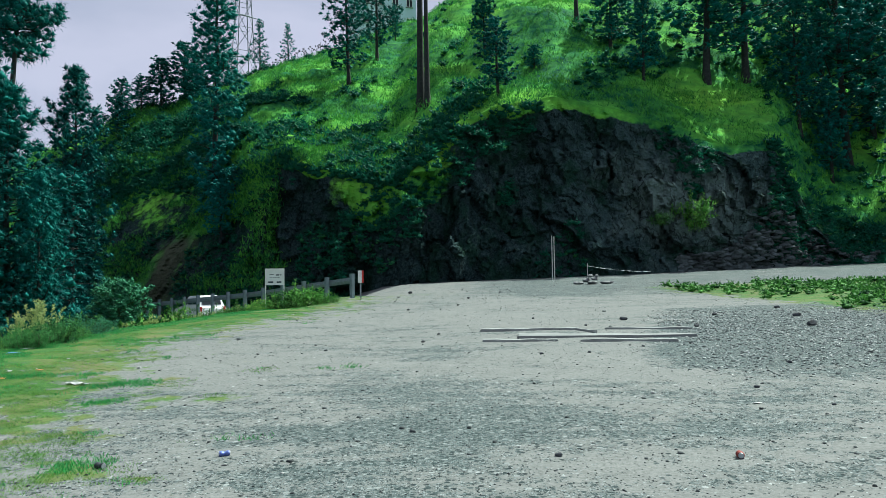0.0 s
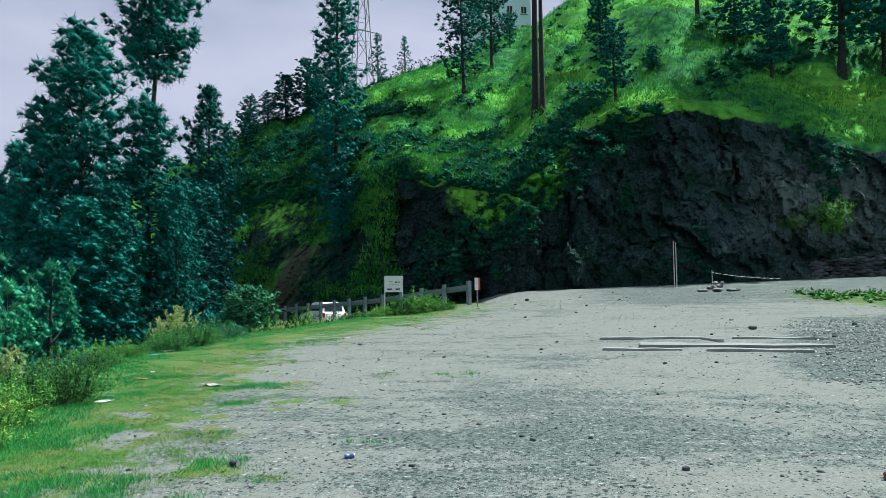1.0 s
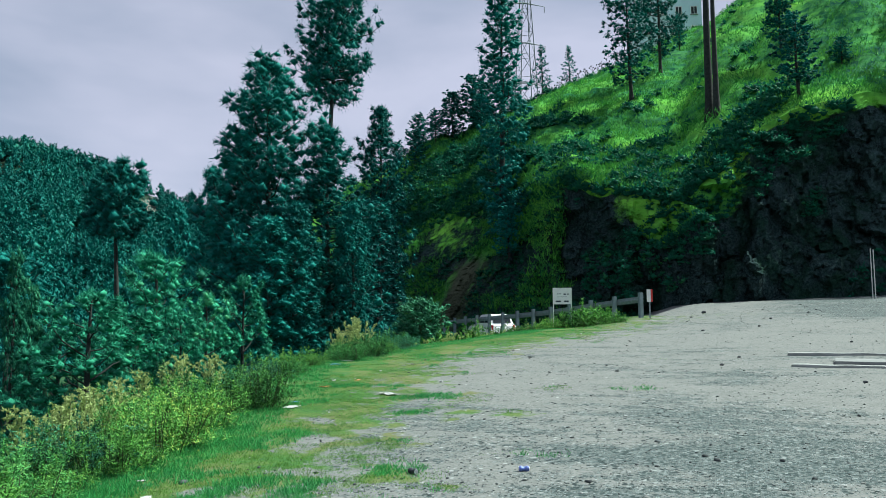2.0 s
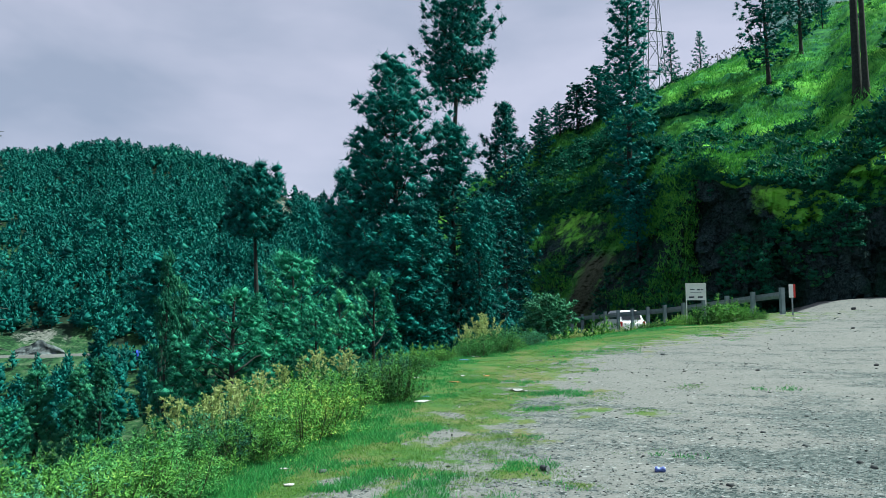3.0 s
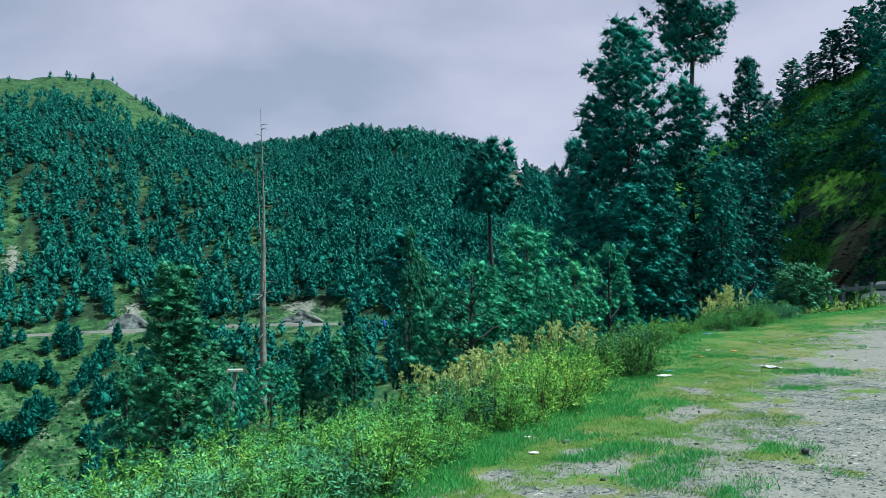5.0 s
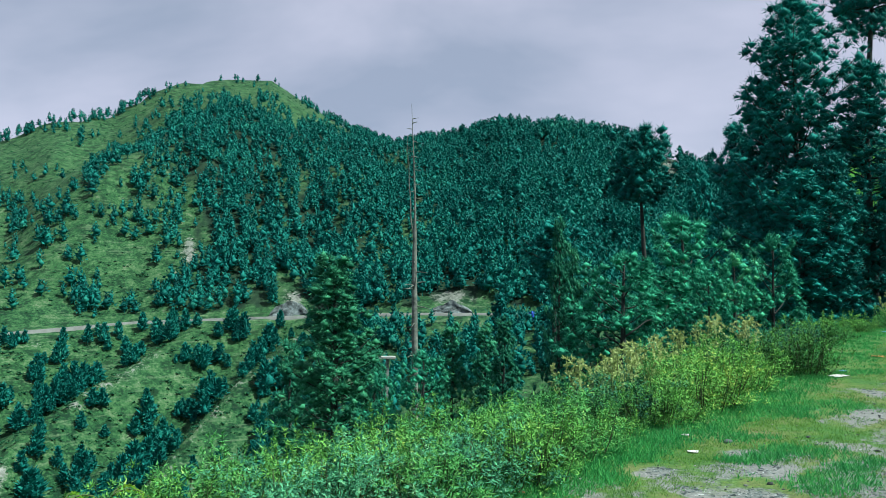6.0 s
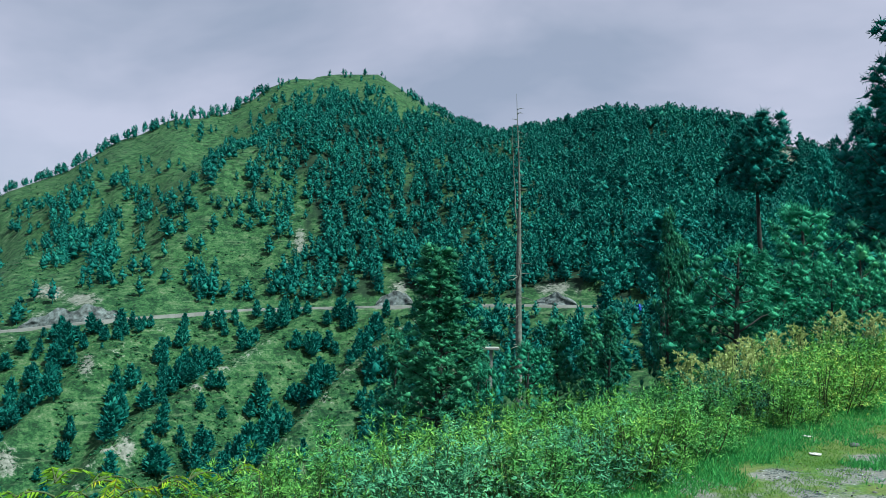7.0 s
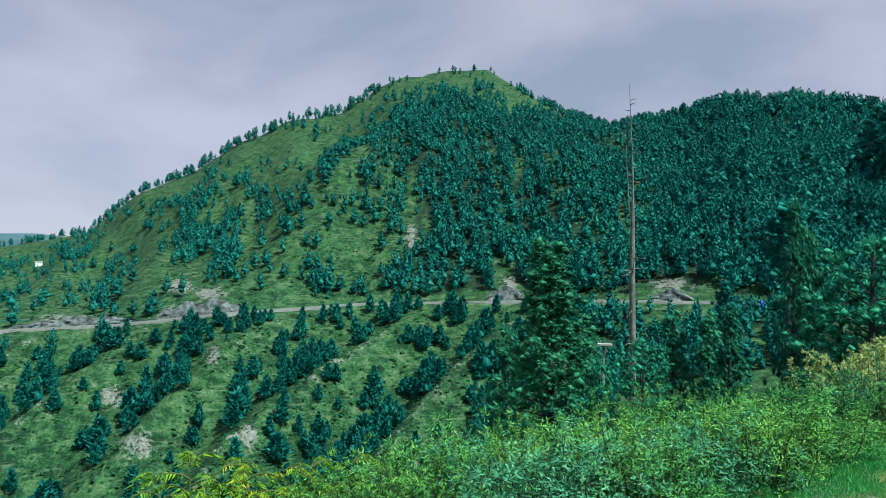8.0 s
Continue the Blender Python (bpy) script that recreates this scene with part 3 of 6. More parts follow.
# ---- ground: one sheet to the horizon ----
def build_ground():
    az = np.concatenate([np.arange(-180, -36, 4.0), np.arange(-36, 114, 0.5), np.arange(114, 180.1, 4.0)])
    az[-1] = 180.0
    r = np.concatenate([[0.0], 0.8 * 1.023 ** np.arange(386)])
    a, rr = np.meshgrid(np.radians(az), r)
    x, y = -rr * np.sin(a), rr * np.cos(a)
    z = ground_z(x, y)
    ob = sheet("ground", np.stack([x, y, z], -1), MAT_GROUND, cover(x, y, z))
    tagged(ob, "pale packed dirt and gravel lot with a grassy rim above green valley slopes", "ground", kind="structure")


build_ground()

# ---- the hill with its rock cut ----
CUT_FOOT_D = [(45, 80), (30, 70), (25.6, 68), (21.8, 64), (18.4, 60), (14.5, 56), (11.7, 54), (3.4, 52), (-0.9, 52.5), (-8.5, 56), (-15.4, 60), (-23.6, 66), (-35, 75), (-50, 85), (-80, 100)]
CUT_FOOT_Z = [(45, -8), (30, -4), (21.8, -1), (14.5, 0.6), (9, 1.4), (0, 2.0), (-9, 2.5), (-20, 3.2), (-28, 3.8), (-80, 5)]
CUT_TOP = [(45, -10), (41, -6), (37, 0.5), (30, 4.5), (25.6, 5.7), (21.8, 7.2), (18.4, 8.5), (14.5, 9.0), (11.7, 10.4), (9.3, 9.5), (3.4, 8.8), (1.2, 10.5), (-0.9, 12.4), (-3.9, 13.9), (-8.5, 14.3), (-12.6, 13.4), (-15.4, 12.3),
           (-20.7, 10.1), (-23.6, 10.2), (-25.2, 6.3), (-28, 4.2), (-35, 4), (-80, 4)]
RIDGE_EL = [(45, -9), (41, -5), (37.5, 3), (35, 6.5), (30, 9), (27, 9.8), (24.4, 10.7), (20, 12.9), (16.7, 14.5), (11.6, 16.3), (7.4, 17.8), (3, 19.5), (-2, 22), (-8, 24), (-20, 25), (-40, 24), (-80, 14)]
RIDGE_D = [(45, 120), (27, 100), (20, 92), (11.6, 100), (7.4, 108), (3, 125), (-5, 150), (-20, 160), (-80, 170)]


def hill_point(az, s):
    """s from 0 (foot of the cut) to 1 (its top), 2 (ridge) and 3 (far side)."""
    az, s = np.broadcast_arrays(np.asarray(az, float), np.asarray(s, float))
    d0, z0 = table(az, CUT_FOOT_D), table(az, CUT_FOOT_Z) - 1.0
    h_guess = d0 * np.tan(np.radians(table(az, CUT_TOP))) + EYE_Z - z0
    d1 = d0 + 0.30 * h_guess + 6 * smooth(-24, -27, az) + 11 * smooth(12, 19, az)
    z1 = EYE_Z + d1 * np.tan(np.radians(table(az, CUT_TOP)))
    d2 = table(az, RIDGE_D)
    z2 = EYE_Z + d2 * np.tan(np.radians(table(az, RIDGE_EL)))
    a, b, c = np.clip(s, 0, 1), np.clip(s - 1, 0, 1), np.clip(s - 2, 0, 1)
    d = d0 + (d1 - d0) * a + (d2 - d1) * b + 90 * c
    z = z0 + (z1 - z0) * a ** 0.9 + (z2 - z1) * (b + 0.06 * np.sin(b * math.pi)) - 30 * c ** 1.5
    x, y = -d * np.sin(np.radians(az)), d * np.cos(np.radians(az))
    steep = 4 * a * (1 - a) * (s < 1)
    bend, lean = 0.5 * fbm(x * 0.35, y * 0.35, z * 0.35, 3), z + 0.45 * x
    out = fbm(x * 0.14, y * 0.14, z * 0.10, 4, 0.55) * 2.4
    out = out + 1.5 * blocks(x * 0.30 + bend, y * 0.30, lean * 0.22 + bend, 0) + 0.85 * blocks(x * 0.85 + bend, y * 0.85, lean * 0.55 + bend, 1) + 0.40 * blocks(x * 2.1 + bend, y * 2.1, lean * 1.5, 2)
    d = d + out * np.clip(steep * 1.5, 0, 1) * (1 - 0.65 * smooth(11, 18, az))
    soft = smooth(0.95, 1.15, s) * (1 - smooth(1.9, 2.0, s))
    z = z + soft * (fbm(x * 0.09, y * 0.09, 5.0, 4) * 1.8 + np.abs(fbm((x + 0.8 * z) * 0.13, (y - z) * 0.13, 8.0, 4)) * 3.0 + fbm(x * 0.5, y * 0.5, 8.0, 3) * 0.5)
    return np.stack([-d * np.sin(np.radians(az)), d * np.cos(np.radians(az)), z], -1)


def hill_at(az, d):
    """Height of the hill at a plan place."""
    s = np.linspace(0.0, 3.0, 301)
    p = hill_point(np.full_like(s, az), s)
    return float(np.interp(d, np.maximum.accumulate(np.hypot(p[:, 0], p[:, 1])), p[:, 2]))


def grass_band(a, s):
    """A tongue of bright grass that climbs past the scree."""
    return np.exp(-((s - 0.44 - (20.0 - a) * 0.064 + 0.12 * fbm(a * 0.5, s * 3, 2, 3)) / 0.07) ** 2) * smooth(12.5, 14, a) * (1 - smooth(22, 23.5, a))


def scree_patch(a, s):
    return np.exp(-((a - 19.6 + (s - 0.4) * 5 + 0.6 * fbm(a, s * 6, 4, 2)) / 1.1) ** 2) * smooth(0.10, 0.2, s) * (1 - smooth(0.50, 0.62, s))


def build_hill():
    az = np.concatenate([np.arange(45, 30, -0.5), np.arange(30, -34, -0.18), np.arange(-34, -80.1, -1.0)])
    s = np.concatenate([np.linspace(0, 1, 110), np.linspace(1, 2, 90)[1:], np.linspace(2, 3, 12)[1:]])
    a, ss = np.meshgrid(az, s)
    p = hill_point(a, ss)
    grass = smooth(0.90, 1.0, ss + 0.05 * fbm(a * 0.5, ss * 3, 0, 3))
    # turf hangs down over the cut in places, and clothes it past its ends
    grass = np.maximum(grass, smooth(0.55, 0.75, ss + 0.12 * fbm(a * 0.4, ss * 4, 3, 3)) * np.exp(-((a - 3.5) / 5.0) ** 2))
    grass = np.maximum(grass, smooth(-23.0, -26, a + 7 * smooth(0.75, 0.2, ss)) * 0.5)
    grass = np.maximum(grass, smooth(14.5, 18, a) * (0.40 + 0.3 * fbm(a * 0.3, ss * 2, 7, 3)))
    grass = np.maximum(grass, grass_band(a, ss))
    scree = scree_patch(a, ss) * 1.2
    pale = np.exp(-((a + 18.0) / 8.5) ** 2 - ((ss - 0.5) / 0.5) ** 2)
    c = np.stack([np.clip(grass, 0, 1), np.clip(scree, 0, 1), pale, np.ones_like(a)], -1)
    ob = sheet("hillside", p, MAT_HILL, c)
    ob.data.polygons.foreach_set("use_smooth", np.repeat(s[1:] > 1.02, len(az) - 1))
    tagged(ob, "steep grassy hill with a dark rock cut along its foot", "hill", kind="structure")


build_hill()


def surface_z(az, d):
    """Height of hill or ground."""
    x, y = spot(az, d)
    z = float(ground_z(np.array([x]), np.array([y]))[0])
    if az < 44 and d > table(az, CUT_FOOT_D):
        z = max(z, hill_at(az, d))
    return z


# ---- things: helpers ----
def thing(name, m, label, category, group="", kind=""):
    ob = new(name)
    ob.empty_display_size = 0.2
    ob.matrix_basis = m
    return tagged(ob, label, category, group, kind)


def part(name, data, mat, parent, label="", where=None):
    """Links a bmesh or a mesh as one part of a thing."""
    if isinstance(data, bmesh.types.BMesh):
        me = bpy.data.meshes.new(name)
        data.to_mesh(me)
        data.free()
    else:
        me = data
    if mat is not None and not me.materials:
        me.materials.append(mat)
    ob = new(name, me)
    ob.parent = parent
    if where is not None:
        ob.matrix_basis = where
    if label:
        tagged(ob, label)
    return ob


def box(sx, sy, sz, at=(0, 0, 0), bevel=0.0):
    bm = bmesh.new()
    bmesh.ops.create_cube(bm, size=1.0, matrix=Matrix.Translation(at) @ Matrix.Diagonal((sx, sy, sz, 1)))
    if bevel:
        bmesh.ops.bevel(bm, geom=bm.edges[:], offset=bevel, segments=2, affect="EDGES")
    return bm


def tube(points, radii, sides=8):
    """A tapered tube along points, as vertices and quads."""
    points, radii = np.asarray(points, float), np.asarray(radii, float)
    n = len(points)
    way = np.gradient(points, axis=0)
    way /= np.linalg.norm(way, axis=1, keepdims=True) + 1e-9
    ref = np.where(np.abs(way[:, 2:3]) > 0.9, np.array([[1.0, 0, 0]]), np.array([[0, 0, 1.0]]))
    u = np.cross(way, ref)
    u /= np.linalg.norm(u, axis=1, keepdims=True) + 1e-9
    v = np.cross(way, u)
    t = np.linspace(0, 2 * math.pi, sides, endpoint=False)
    ring = points[:, None] + radii[:, None, None] * (np.cos(t)[None, :, None] * u[:, None] + np.sin(t)[None, :, None] * v[:, None])
    i = np.arange(n * sides).reshape(n, sides)
    j = np.roll(i, -1, axis=1)
    return ring.reshape(-1, 3), np.stack([i[:-1], j[:-1], j[1:], i[1:]], -1).reshape(-1, 4)


def joined(pieces):
    vs, fs, k = [], [], 0
    for v, f in pieces:
        vs.append(v)
        fs.append(np.asarray(f) + k)
        k += len(v)
    return np.concatenate(vs), np.concatenate(fs)


def needles(rng, places, ways, length, width, count, spread, flat=0.0):
    """Bunches of needles: count narrow blades at each place, round its way; flat turns their faces towards the sky."""
    n = len(places)
    p = np.repeat(places, count, 0)
    w = np.repeat(ways, count, 0) + spread * rng.normal(size=(n * count, 3))
    w /= np.linalg.norm(w, axis=1, keepdims=True) + 1e-9
    side = np.cross(w, rng.normal(size=w.shape) * (1 - flat) + np.array([0, 0, flat]))
    side /= np.linalg.norm(side, axis=1, keepdims=True) + 1e-9
    ln = np.repeat(length * rng.uniform(0.65, 1.3, n), count)[:, None] * rng.uniform(0.7, 1.1, (n * count, 1))
    wd = width * rng.uniform(0.7, 1.3, (n * count, 1))
    verts = np.stack([p + side * wd, p - side * wd, p + w * ln], 1).reshape(-1, 3)
    return verts, np.arange(len(verts)).reshape(-1, 3)


def hearts(rng, places, sizes):
    """The close, dark inside of each clump of foliage: uneven eight-sided lumps."""
    n = len(places)
    corner = np.array([(1, 0, 0), (0, 1, 0), (-1, 0, 0), (0, -1, 0), (0, 0, 0.8), (0, 0, -0.7)])
    v = corner[None] * rng.uniform(0.65, 1.2, (n, 6, 1)) + rng.normal(size=(n, 6, 3)) * 0.16
    v = places[:, None] + v * np.asarray(sizes)[:, None, None]
    f = np.array([(0, 1, 4), (1, 2, 4), (2, 3, 4), (3, 0, 4), (1, 0, 5), (2, 1, 5), (3, 2, 5), (0, 3, 5)])
    return v.reshape(-1, 3), (f[None] + 6 * np.arange(n)[:, None, None]).reshape(-1, 3)


def pine_parts(seed, h, base, radius, shape, branches, clumps, size, width, droop=0.1, blades=26, lean=0.0, gaps=0.0, tight=0.0, hang=0.0, heart=0.45, inner=0.16):
    """Trunk and crown of a pine of height h: limbs from base*h up, each with clumps of needles; shape(t) gives the crown's radius along it."""
    rng = np.random.default_rng(seed)
    tz = np.linspace(0, 1, 14)
    bend = np.cumsum(rng.normal(size=(14, 2)) * 0.003 * h, 0) * tz[:, None]
    trunk_line = np.stack([bend[:, 0] + lean * h * tz * (1 - 0.4 * tz), bend[:, 1], tz * h * 0.98 - 0.3], -1)
    r0 = 0.010 * h + 0.06
    pieces = [tube(trunk_line, r0 * (1 - tz) ** 0.8 + 0.02 + 0.5 * r0 * np.exp(-tz * 30), 8)]
    places, ways = [], []
    for b in range(branches):
        t = (b + rng.uniform(0, 1)) / branches
        if gaps and rng.uniform() < gaps:
            continue
        zt = base + (1 - base) * t
        root = np.array([np.interp(zt, tz, trunk_line[:, k]) for k in range(3)])
        a = b * 2.399 + rng.normal() * 0.4
        ln = radius * shape(t) * rng.uniform(0.6, 1.2) + 0.25
        rise = rng.uniform(0.05, 0.4) + 0.5 * t - droop * 3 * (1 - t)
        out = np.array([math.cos(a), math.sin(a), rise])
        out /= np.linalg.norm(out)
        k = np.linspace(0, 1, 5)
        limb = root + k[:, None] * out * ln + np.array([0, 0, 1]) * (-(droop * ln * k * (1 - k) * 2) + 0.18 * ln * k ** 2)[:, None]
        limb[1:] += rng.normal(size=(4, 3)) * 0.03 * ln
        pieces.append(tube(limb, (0.07 * r0 + 0.010 * ln) * (1 - 0.85 * k) + 0.005, 4))
        m = max(2, int(round(clumps * (0.3 + 0.7 * ln / max(radius, 0.1)) * rng.uniform(0.7, 1.3))))
        f = np.linspace(inner, 1.0, m) + rng.normal(size=m) * 0.05
        pt = np.stack([np.interp(f, k, limb[:, i]) for i in range(3)], -1)
        side = np.cross(out, (0, 0, 1.0))
        fan = (1.1 - np.clip(f, 0, 1)) * 0.5 * ln + 0.08 * radius
        pt = pt + side * (rng.normal(size=m) * fan * 0.7)[:, None] + np.array([0, 0, 1.0]) * (rng.normal(size=m) * 0.05 * radius)[:, None]
        places.append(pt)
        ways.append(np.tile(out * 0.45 + np.array([0, 0, 0.55 - hang]), (m, 1)))
    tip = trunk_line[-1] + np.array([0, 0, 0.1])
    places.append(tip + rng.normal(size=(4, 3)) * 0.15)
    ways.append(np.tile((0, 0, 0.8), (4, 1)))
    c, w = np.concatenate(places), np.concatenate(ways)
    n = len(c)
    grow = size * rng.uniform(0.6, 1.35, n)
    d = rng.normal(size=(n, blades, 3)) * (1 - tight) + w[:, None] * (0.7 + 1.5 * tight)
    d /= np.linalg.norm(d, axis=2, keepdims=True) + 1e-9
    start = c[:, None] + d * grow[:, None, None] * rng.uniform(0.15, 0.60, (n, blades, 1))
    side = np.cross(d, rng.normal(size=d.shape))
    side /= np.linalg.norm(side, axis=2, keepdims=True) + 1e-9
    long = grow[:, None, None] * rng.uniform(0.30, 0.55, (n, blades, 1))
    end = start + d * long + np.array([0, 0, -1.0]) * hang * long * 0.6
    wd = width * rng.uniform(0.7, 1.3, (n, blades, 1))
    v = np.stack([start + side * wd, start - side * wd, end], 2).reshape(-1, 3)
    hv, hf = hearts(rng, c + w * (0.12 * grow)[:, None], grow * heart)
    return joined(pieces), (np.concatenate([v, hv]), np.concatenate([np.arange(len(v)).reshape(-1, 3), hf + len(v)]))


SPECIES = {}


def species(key, name, label, h, *args, mat=None, group="", **kw):
    SPECIES[key] = dict(name=name, label=label, h=h, args=args, kw=kw, mat=mat or MAT_NEEDLE, group=group, first=None, meshes=None)


def plant(key, az, d, top=None, height=None, wide=1.0, turn=0.0, sink=0.2, base=None, label=""):
    """A tree or shrub whose top shows at that elevation, standing on the ground at az, d."""
    s = SPECIES[key]
    x, y = spot(az, d)
    z = surface_z(az, d) - sink if base is None else height_at(base, d)
    h = height if height is not None else height_at(top, d) - z
    k = max(0.15, h / s["h"])
    if s["meshes"] is None:
        (tv, tf), (cv, cf) = s["args"][0](*s["args"][1:], **s["kw"]) if callable(s["args"][0]) else pine_parts(s["args"][0], s["h"], *s["args"][1:], **s["kw"])
        s["meshes"] = (quick_mesh("trunk", tv, tf), quick_mesh("crown", cv, cf))
        s["meshes"][0].polygons.foreach_set("use_smooth", np.ones(len(tf), bool))
        s["meshes"][0].materials.append(MAT_BARK if "tree" in s["name"] else MAT_STEM)
        s["meshes"][1].materials.append(s["mat"])
    m = pose(x, y, z, 0, 0, turn) @ Matrix.Diagonal((k * wide, k * wide, k, 1))
    tree = thing(s["name"], m, label or s["label"], "shrub" if "shrub" in s["name"] else "tree", s["group"])
    part("trunk" if "pine" in s["name"] or "tree" in s["name"] else "stalk", s["meshes"][0], None, tree)
    part("crown" if "pine" in s["name"] or "tree" in s["name"] else "foliage", s["meshes"][1], None, tree)
    return tree


cone = lambda t: 1.0 - 0.92 * t ** 1.1
column = lambda t: (1 - t ** 4.5) * (0.55 + 0.45 * math.sin(min(1, t * 1.6) * math.pi * 0.5))
tops = lambda t: math.sin(math.pi * min(1, 0.16 + 0.84 * t)) ** 0.7
egg = lambda t: math.sin(math.pi * (0.2 + 0.8 * t)) ** 0.6
species("dense", "pine_tree", "tall dense dark pine below the grassy rim of the lot", 24, 11, 0.06, 4.0, column, 150, 15, 0.52, 0.021, blades=32, heart=0.46)
species("dense2", "pine_tree", "tall dark pine with full crown beside the lot", 22, 12, 0.08, 3.2, column, 120, 13, 0.52, 0.021, blades=30, heart=0.46)
species("tall", "pine_tree", "very tall pine with bare trunk under its crown", 30, 13, 0.745, 3.3, tops, 80, 14, 0.52, 0.021, gaps=0.05, blades=32, heart=0.46)
species("hillpine", "pine_tree", "dark pine standing on the grassy hill", 24, 14, 0.06, 2.5, column, 110, 9, 0.56, 0.030, blades=22, heart=0.5)
species("open", "pine_tree", "slender open pine with thin tiers of limbs", 14, 15, 0.26, 2.4, cone, 44, 6, 0.46, 0.040, blades=18, heart=0.45)
species("old", "pine_tree", "old pine with a long bare trunk on the hill", 22, 16, 0.16, 4.4, tops, 68, 13, 0.60, 0.048, lean=0.03, blades=15, heart=0.5)
species("bare", "pine_tree", "old pine with a tall bare trunk on the hill", 22, 26, 0.60, 3.6, tops, 36, 9, 0.70, 0.06, lean=-0.02, blades=20)
species("young", "pine_tree", "young bushy pine on the grassy hill", 8, 17, 0.20, 1.6, egg, 50, 8, 0.34, 0.036, blades=14, heart=0.55)
species("bushy", "pine_tree", "broad young pine with long soft needles", 9, 18, 0.05, 1.75, egg, 46, 12, 0.30, 0.011, mat=MAT_NEEDLE_LIGHT, droop=0.08, blades=42, tight=0.30, heart=0.50, inner=0.45)
species("cone", "pine_tree", "bright green cone-shaped pine below the lot", 14, 19, 0.04, 2.8, cone, 150, 17, 0.27, 0.013, mat=MAT_NEEDLE_CONE, droop=0.10, blades=34, tight=0.2, hang=0.15, heart=0.50, inner=0.25)
species("slim", "pine_tree", "slim green pine among the trees below the lot", 14, 29, 0.06, 2.6, cone, 80, 11, 0.36, 0.019, mat=MAT_NEEDLE_SLIM, droop=0.10, blades=26, tight=0.1, heart=0.48, inner=0.3)
species("umbrella", "pine_tree", "thin pine with a rounded dark crown", 16, 20, 0.85, 1.25, tops, 40, 7, 0.34, 0.016, blades=40, heart=0.55)

# ---- the trees, near to far ----
plant("dense", 34.0, 40, 19.2, wide=0.95, turn=20)
plant("dense2", 35.2, 43, 13.5, wide=1.0, turn=70)
plant("tall", 29.75, 45, 25.2, wide=0.80, turn=40)
plant("dense2", 29.2, 39, 14.5, wide=1.1, turn=130)
plant("dense2", 27.5, 37, 9.0, wide=0.75, turn=200)
plant("dense2", 31.9, 36, 9.0, wide=1.0, turn=250)
plant("dense2", 33.5, 35, 8.0, wide=1.2, turn=20)
plant("dense2", 37.5, 55, 11.5, wide=0.7, turn=10)
plant("dense2", 36.2, 48, 8.0, wide=0.9, turn=50)
plant("dense2", 25.35, 62, 16.0, wide=0.85, turn=90)
plant("open", 25.6, 60, 9.0, wide=1.3, turn=190)
plant("hillpine", 25.0, 66, 10.5, wide=0.7, turn=190)
plant("dense2", 40.2, 62, 8.9, wide=0.65, turn=300)
plant("hillpine", 16.4, 66, 24.5, wide=0.95, turn=0, base=5.5)
plant("young", 15.0, 62, 9.7, wide=1.2, turn=0, base=5.0)
plant("young", 16.0, 62, 8.5, wide=1.2, turn=90, base=4.0)
plant("umbrella", 43.6, 48, 11.3, wide=0.85, turn=60)
plant("bushy", 45.6, 26, 2.4, wide=1.15, turn=0)
plant("bushy", 47.3, 28, -0.2, wide=1.1, turn=40)
plant("bushy", 41.0, 30, 5.1, wide=1.05, turn=120)
plant("bushy", 42.6, 28, 1.0, wide=1.1, turn=320)
plant("bushy", 37.6, 27, 2.2, wide=0.85, turn=210)
plant("bushy", 39.3, 26, 1.0, wide=0.8, turn=160)
plant("bushy", 35.5, 31, 3.5, wide=0.8, turn=10)
plant("cone", 66.2, 34, 2.2, wide=1.25, turn=0)
plant("slim", 49.9, 42, 5.0, wide=0.5, turn=90)
plant("slim", 48.9, 46, 3.0, wide=0.5, turn=190)
plant("umbrella", 50.3, 60, 4.8, wide=1.0, turn=200)
plant("bushy", 59.9, 20, -4.9, wide=0.95, turn=70)
plant("bushy", 62.6, 21, -6.4, wide=0.6, turn=170)
plant("slim", 57.5, 62, -2.8, wide=0.9, turn=20)
plant("slim", 55.3, 66, -2.9, wide=0.9, turn=70)
plant("slim", 54.0, 58, -2.4, wide=0.8, turn=110)
plant("hillpine", 54.2, 90, -0.6, wide=0.9, turn=110)
plant("slim", 63.5, 55, -4.5, wide=0.8, turn=110)
plant("slim", 69.5, 42, -4.0, wide=0.8, turn=210)
for az, d, top, key in ((22.7, 92, 14.8, "young"), (21.4, 90, 15.1, "young"), (20.1, 90, 16.4, "young"), (18.5, 91, 17.6, "young"), (22.95, 88, 13.6, "young"),
                        (13.3, 98, 19.8, "open"), (11.25, 100, 19.7, "open"), (24.3, 95, 12.8, "young"), (17.6, 90, 17.0, "young"), (18.0, 88, 16.2, "young"), (15.6, 90, 17.0, "young")):
    plant(key, az, d, top + (0.4 if key == "young" else 0.0), turn=az * 40, wide=1.45 if key == "young" else 1.15)
plant("old", 6.8, 76, 25.0, turn=190)
plant("old", 4.7, 86, 27.0, turn=100, wide=0.8)
plant("young", 3.3, 96, 21.2, turn=0, wide=0.8)
plant("bare", 1.45, 63, 33.0, turn=250)
plant("bare", 0.95, 62, 31.0, turn=50, wide=0.8)
plant("young", -4.35, 60.2, 20.3, turn=10, wide=1.1)
plant("young", -3.4, 72, 23.0, turn=70, wide=0.9)
plant("young", -7.1, 67.4, 18.2, turn=70, wide=1.7)
plant("bare", -10.3, 79, 33.0, turn=30, wide=0.7)
plant("young", -12.7, 75.3, 22.6, turn=130, wide=1.35)
plant("young", -15.0, 69, 21.0, turn=220, wide=0.95)
plant("old", -19.3, 75, 30.0, turn=0, wide=1.1)
plant("old", -21.9, 77, 29.0, turn=60, wide=1.1)
